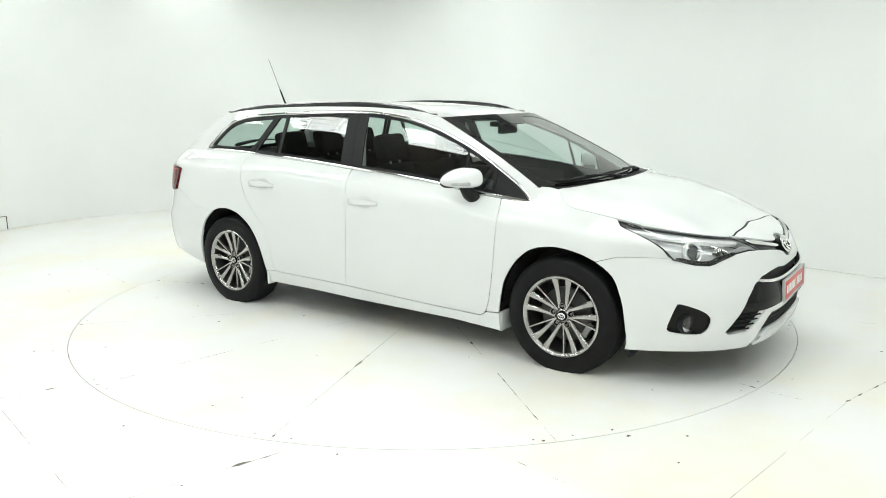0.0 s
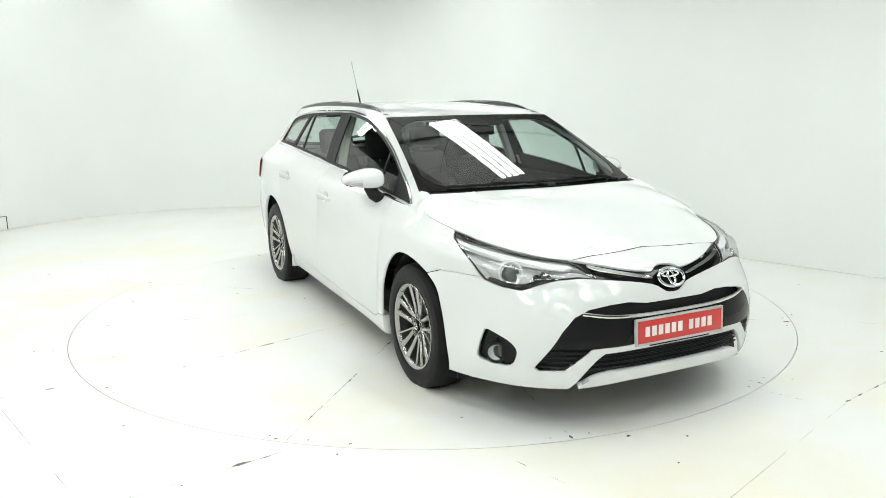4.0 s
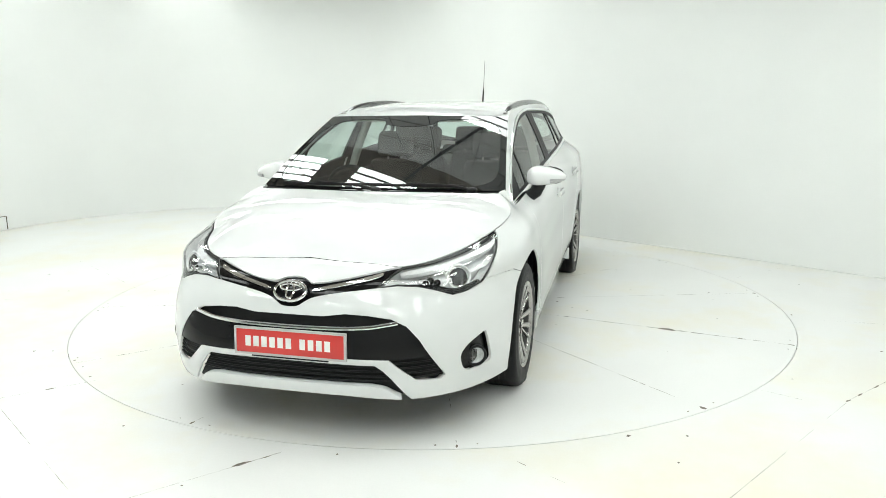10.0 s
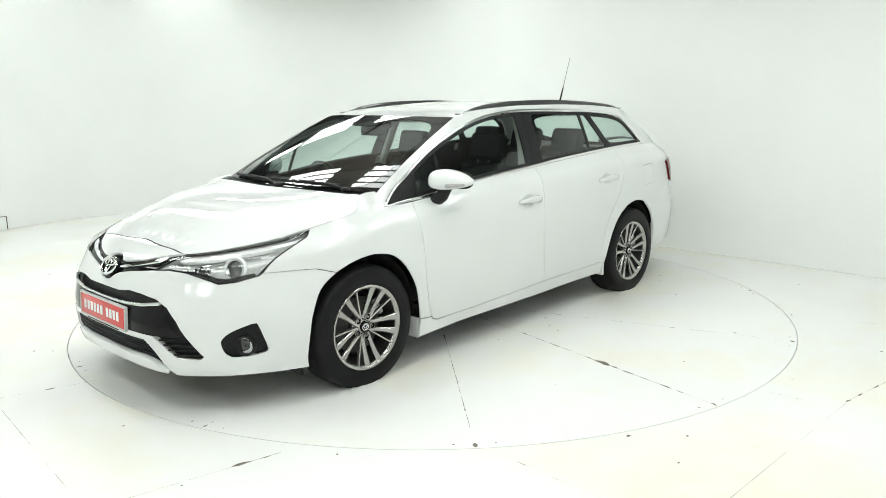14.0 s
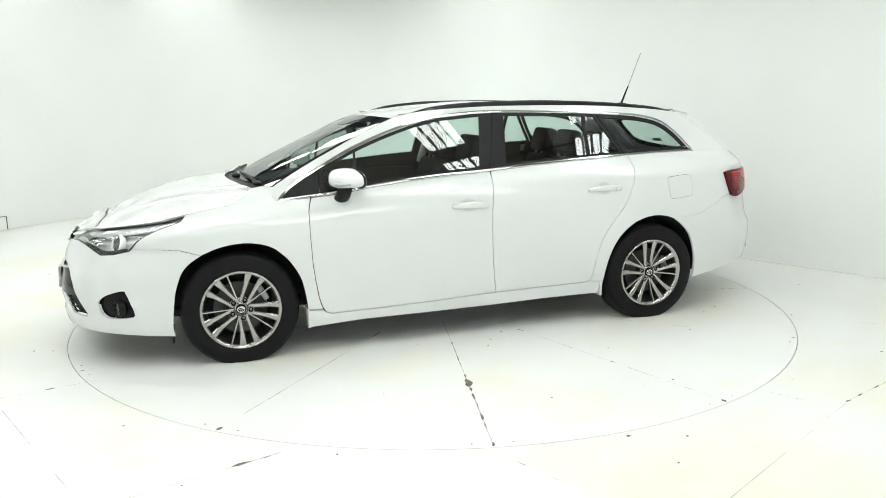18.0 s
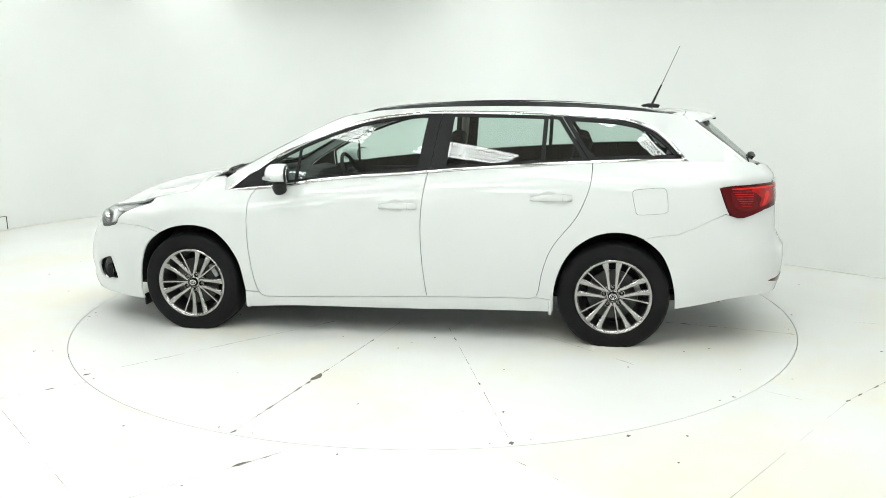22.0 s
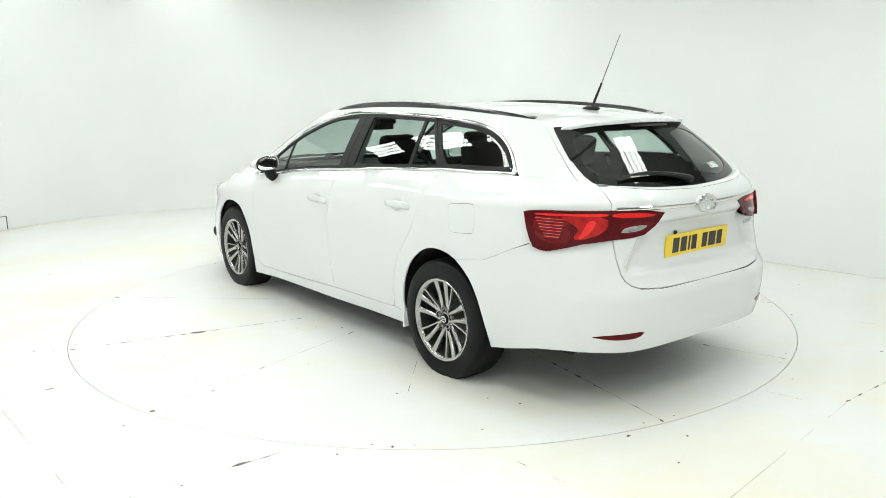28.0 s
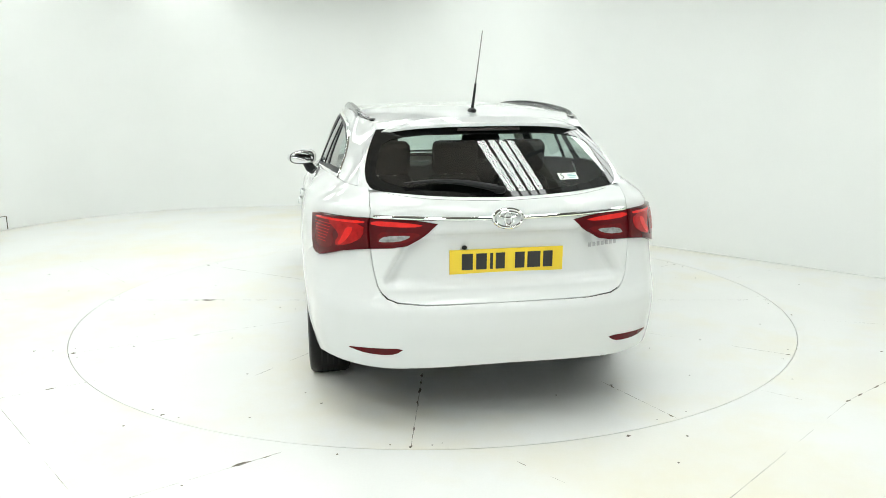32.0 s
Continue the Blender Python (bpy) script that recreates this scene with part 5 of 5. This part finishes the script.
# mud flaps and tail pipe
for s in (1, -1):
    part("mud_flap", box(.962, s * .80, .215, .02, .13, .115, .006), WHITE, car, "white mud flap")
    part("mud_flap", box(-1.0 + .022, s * .80, .222, .018, .12, .09, .006), WHITE, car, "white mud flap")
    part("air_deflector", box(1.722, s * .735, .168, .014, .15, .075, .005, m=None), BLACK, car, "black air deflector ahead of the wheel")
part("tail_pipe", turned([(.019, 0), (.023, 0), (.023, .20), (.019, .20)], 20, pose(-2.05, -.50, .290, 0, 0, 90), closed=True), STEEL, car, "steel tail pipe")
part("silencer", box(-1.95, -.35, .29, .28, .5, .12, .05, 3), DARK, car)

# ---- inside the car ----
b = bmesh.new()
hl = panel("headliner", [(x * .985 - .01, y * .93) for x, y in roof_out], TRIMGREY, car, roof, out=-.035, thick=.006, step=.1, edge=.08)
pts = [(1.15, .70, .86), (1.02, .70, .935), (.86, .70, .945), (.76, .70, .92), (.72, .70, .84), (.74, .70, .70)]
b = bmesh.new()
rows = []
for k in range(13):
    f = -1 + 2 * k / 12
    rows.append([b.verts.new((x + .14 * (1 - f * f) * (1 if i < 2 else .3), f * y, z + (.03 if i in (2, 3) and -.95 < f < -.2 else 0))) for i, (x, y, z) in enumerate(pts)])
for p, q in zip(rows, rows[1:]):
    for i in range(len(pts) - 1):
        b.faces.new((p[i], p[i + 1], q[i + 1], q[i]))
dash = part("dashboard", b, DASH, car, "dark grey dashboard")
part("console", box(.45, 0, .55, .7, .24, .32, .05, 3), DASH, car)
st = part("steering_wheel", turned([(.170 + .014 * math.cos(2 * math.pi * k / 10), .014 * math.sin(2 * math.pi * k / 10)) for k in range(10)], 40, closed=True), DASH, car, "dark three-spoke steering wheel")
st.matrix_basis = pose(.60, -.37, .90, 0, 0, 90) @ pose(0, 0, 0, 22, 0, 0)
part("wheel_hub", blob(0, 0, 0, .07, .03, .06, 2.5), DASH, st)
for a in (0, 180, 270):
    part("wheel_spoke", box(.11, 0, 0, .13, .014, .035, .005, m=pose(0, 0, 0, 0, -a, 0)), DASH, st)


def seat(x, y, w=.5, name="front_seat", head=True):
    e = new(name)
    e.parent = car
    tagged(e, "dark cloth car seat with a headrest")
    part("cushion", box(.10, 0, .50, .50, w, .16, .06, 3, m=pose(0, 0, 0, 0, -6, 0)), SEATCLOTH, e)
    bb = box(0, 0, .30, .15, w * .94, .64, .06, 3)
    for v in bb.verts:
        k = 1 - .22 * max(0, v.co.z - .25) / .37
        v.co.y *= k
        v.co.x -= .03 * math.sin(v.co.z * 5)
    bb.transform(pose(-.18, 0, .50, 0, -17, 0))
    part("backrest", bb, SEATCLOTH, e)
    if head:
        hb = box(0, 0, .73, .10, .27, .19, .045, 3)
        hb.transform(pose(-.18, 0, .50, 0, -15, 0))
        part("headrest", hb, SEATCLOTH, e)
        for dy in (-.05, .05):
            part("headrest_post", tube([(-.18 - .14, dy, 1.09), (-.18 - .17, dy, 1.16)], .007, 6), STEEL, e)
    e.matrix_basis = pose(x, y, -.06)
    return e


seat(.14, .36)
seat(.14, -.36)
for y in (.40, 0, -.40):
    seat(-.78, y, .42, "rear_seat")
part("load_cover", box(-1.60, 0, .92, .90, 1.10, .03, .01), DASH, car, "dark load cover")
part("rear_trim", box(-2.08, 0, .98, .12, 1.0, .10, .03), DASH, car)
part("rear_view_mirror", box(.50, 0, 1.275, .03, .22, .065, .012, m=pose(0, 0, 0)), BLACK, car, "black rear-view mirror")
part("sensor_housing", box(.46, 0, 1.305, .12, .15, .035, .012, m=None), BLACK, car, "black sensor housing behind the windscreen")
for s in (1, -1):
    part("belt_post", tube([(-.20, s * .70, .98), (-.245, s * .645, 1.18), (-.27, s * .575, 1.36)], .03, 8), TRIMGREY, car)
    part("door_card", box(-.2, s * .775, .66, 1.5, .04, .56, .02), DASH, car)

# dark lining of the doors up to the glass
def door_top(x, v, s):
    z = belt_z(x) - .09 + .112 * v
    return (x, s * (flank(x, z) - .022), z)


for s in (1, -1):
    for x0, x1 in ((.98, -.20), (-.24, -1.10), (-1.14, -1.80)):
        part("door_lining", grid(lambda a, v: door_top(a, v, s), 24, 3, x0, x1), DASH, car)

# the joint between wing and windscreen pillar
for s in (1, -1):
    part("pillar_seam", tube([frame_at(sided(flank3, s), .968 + .032 * k / 6, 1.030 + .030 * k / 6)[0] for k in range(7)], .0009, 5), LAMPGREY, car)

# ---- worn seams, chips and stains of the floor and of the turntable ----
def seam(parent, a, b_, wide=.003, cover=.75, rnd=None, dark=()):
    """A worn joint: short dirty pieces along a line, with wider chips at the places in dark (fractions)."""
    rnd = rnd or random.Random(3)
    A, B = Vector((*a, 0)), Vector((*b_, 0))
    L = (B - A).length
    d = (B - A) / L
    n = Vector((-d.y, d.x, 0))
    s = 0.0

    def piece(s0, s1, w, mat):
        bm = bmesh.new()
        k = max(2, int((s1 - s0) / .03) + 1)
        top, low = [], []
        for i in range(k + 1):
            q = A + d * (s0 + (s1 - s0) * i / k)
            ww = w * (.35 + rnd.random()) * (1 if 0 < i < k else .35)
            j = (rnd.random() - .5) * w * .5
            top.append(bm.verts.new(q + n * (j + ww / 2) + Vector((0, 0, .0012))))
            low.append(bm.verts.new(q + n * (j - ww / 2) + Vector((0, 0, .0012))))
        for i in range(k):
            bm.faces.new((low[i], low[i + 1], top[i + 1], top[i]))
        part("worn_joint", bm, mat, parent)
    while s < L:
        run = .02 + rnd.random() * .16
        if rnd.random() < cover:
            piece(s, min(L, s + run), wide * (.4 + rnd.random()), SEAM if rnd.random() < .12 else SEAMFINE)
        s += run
    for f, ln, w in dark:
        piece(max(0, f * L - ln / 2), min(L, f * L + ln / 2), w, SEAM)


R0 = random.Random(11)
TC = radians(18.2)
# wear of the twelve joints: how much of each is open, and its chips as (radius, length, width)
WEAR = {0: (.55, [(2.44, .03, .010)]), 1: (.8, [(.9, .10, .008), (1.43, .05, .010), (2.05, .04, .008), (2.44, .05, .026)]),
        2: (.9, [(1.03, .05, .010), (1.30, .12, .007), (1.60, .07, .010), (1.70, .11, .030), (1.79, .05, .014), (1.89, .08, .018), (2.0, .05, .012), (2.14, .08, .011), (2.24, .05, .012), (2.44, .045, .026)]),
        3: (.75, [(.95, .06, .010), (1.35, .04, .008), (1.72, .04, .012), (2.44, .035, .022)]), 4: (.5, [(1.75, .05, .007), (2.445, .025, .016)]),
        5: (.75, [(1.57, .06, .016), (1.68, .03, .014), (1.79, .07, .018), (1.96, .07, .016), (2.26, .05, .008), (2.44, .03, .012)]), 6: (.5, [(2.0, .04, .008), (2.42, .03, .014)]),
        7: (.5, [(2.44, .03, .012)]), 8: (.5, [(1.75, .05, .013), (2.44, .03, .012)]), 9: (.75, [(1.44, .11, .011), (1.60, .06, .009), (1.3, .05, .008), (2.42, .025, .010)]),
        10: (.85, [(1.05, .05, .020), (1.62, .04, .010), (1.70, .05, .010), (2.2, .06, .007)]), 11: (.6, [(1.55, .05, .008), (2.44, .04, .018)])}
for k in range(12):
    a = TC + radians(30 * k)
    cover, chips = WEAR[k]
    r0 = .55
    seam(turntable, (r0 * math.cos(a), r0 * math.sin(a)), (2.455 * math.cos(a), 2.455 * math.sin(a)), .0036 if k in (1, 2, 5, 10) else .0028, cover, R0, [((r - r0) / (2.455 - r0), ln, w) for r, ln, w in chips])
for a, b_, w, c, dk in (((-2.14, -1.96), (-1.39, -2.82), .0026, .8, [(.33, .03, .008)]), ((-1.39, -2.82), (-.9, -3.38), .0024, .8, []),
                        ((-1.7, -3.22), (-.56, -2.40), .0035, .85, [(.785, .085, .017), (.86, .05, .008)]),
                        ((-2.30, -1.87), (-1.82, -1.58), .0025, .6, [(.58, .05, .013)]), ((-3.4, -.75), (-2.14, -1.96), .003, .5, []),
                        ((1.67, -1.84), (1.96, -2.11), .0025, .7, []), ((3.2, -1.15), (2.02, -2.01), .003, .75, [(.90, .05, .012), (.78, .06, .009), (.99, .045, .022)]),
                        ((2.02, -2.02), (.75, -3.25), .0025, .85, []), ((.24, -2.48), (.62, -2.9), .0025, .7, [(.3, .05, .008)]),
                        ((-3.34, 1.57), (-2.55, .66), .003, .7, []), ((-2.55, .66), (-2.35, .42), .003, .7, []), ((2.6, -.64), (3.4, -.88), .002, .6, []),
                        ((-3.9, .2), (-2.62, .1), .0025, .4, []), ((2.5, .6), (3.3, 1.1), .002, .4, [])):
    seam(floor, a, b_, w, c, R0, dk)


def specks(parent, spots, rnd):
    for x, y, r in spots:
        bm = bmesh.new()
        n = 7
        vs = [bm.verts.new((x + r * (.5 + rnd.random()) * math.cos(2 * math.pi * i / n), y + r * (.5 + rnd.random()) * math.sin(2 * math.pi * i / n), .0014)) for i in range(n)]
        bm.faces.new(vs)
        part("chip", bm, SEAM, parent)


specks(floor, [(.86, -2.36, .010), (1.12, -2.37, .007), (-3.35, 1.01, .012), (-2.42, -1.08, .009), (-2.31, -1.08, .006), (-1.45, -2.18, .006), (-.42, -2.5, .006), (1.0, -2.62, .006), (.35, -2.95, .006),
               (2.62, -1.28, .008), (1.9, -1.7, .006), (-2.65, -1.5, .006), (-1.0, -2.75, .005), (2.45, -.5, .007), (-2.9, .4, .008), (2.9, .35, .007)], R0)
tab = []
for k in range(34):
    a, r = R0.random() * 6.283, 2.46 * math.sqrt(.12 + .88 * R0.random())
    tab.append((r * math.cos(a), r * math.sin(a), .004 + .005 * R0.random() ** 2))
for k in range(12):
    a = TC + radians(30 * k)
    for da in (-2.2, 2.2):
        tab.append((2.425 * math.cos(a + radians(da)), 2.425 * math.sin(a + radians(da)), .005))
specks(turntable, tab, R0)

# a socket low on the curved wall and a crack above it
wall_spot = min(wp, key=lambda p: (p[0] + 4.98) ** 2 + (p[1] - 3.3) ** 2)
i = wp.index(wall_spot)
tang = Vector((wp[(i + 1) % len(wp)][0] - wp[i - 1][0], wp[(i + 1) % len(wp)][1] - wp[i - 1][1], 0)).normalized()
inw = Vector((-tang.y, tang.x, 0))
if inw.dot(Vector((-wall_spot[0], -wall_spot[1], 0))) < 0:
    inw = -inw
M = Matrix((tang.to_4d(), inw.to_4d(), (0, 0, 1, 0), (0, 0, 0, 1))).transposed()
M.col[3] = (wall_spot[0], wall_spot[1], 0, 1)
sock = part("cable_outlet", box(-.10, .010, .085, .10, .016, .15, .004, m=M), WALLPAINT, None)
tagged(sock, "white cable outlet box low on the studio wall", "outlet")
part("outlet_rim", box(-.044, .012, .085, .008, .02, .15, .002, m=M), SEAM, sock)
part("outlet_rim", box(-.10, .012, .163, .118, .02, .006, .002, m=M), SEAM, sock)
bm = bmesh.new()
prev = None
for k in range(30):
    z = .70 + .24 * k / 29
    x = .20 - .02 * math.sin(k * .7) - .012 * math.sin(k * 2.3)
    w = .0035 * (.3 + R0.random()) * (1 if 10 < k < 28 else .4)
    row = [bm.verts.new(M @ Vector((x - w, .003, z))), bm.verts.new(M @ Vector((x + w, .003, z)))]
    if prev:
        bm.faces.new((prev[0], prev[1], row[1], row[0]))
    prev = row
part("wall_crack", bm, SEAM, wall)



# ---- what moves ----
def motions():
    """The turntable turns clockwise at an even pace and carries the car."""
    rows, rows2 = [], []
    for k in range(65):
        t = k * .5
        th = -35.767 - 7.0301 * t
        c, s = math.cos(radians(th)), math.sin(radians(th))
        cx, cy = -.098, -.040
        rows.append((t, pose(-(c * cx - s * cy), -(s * cx + c * cy), 0, 0, 0, th)))
        rows2.append((t, pose(0, 0, 0, 0, 0, th)))
    walk(car, rows)
    walk(turntable, rows2)


motions()
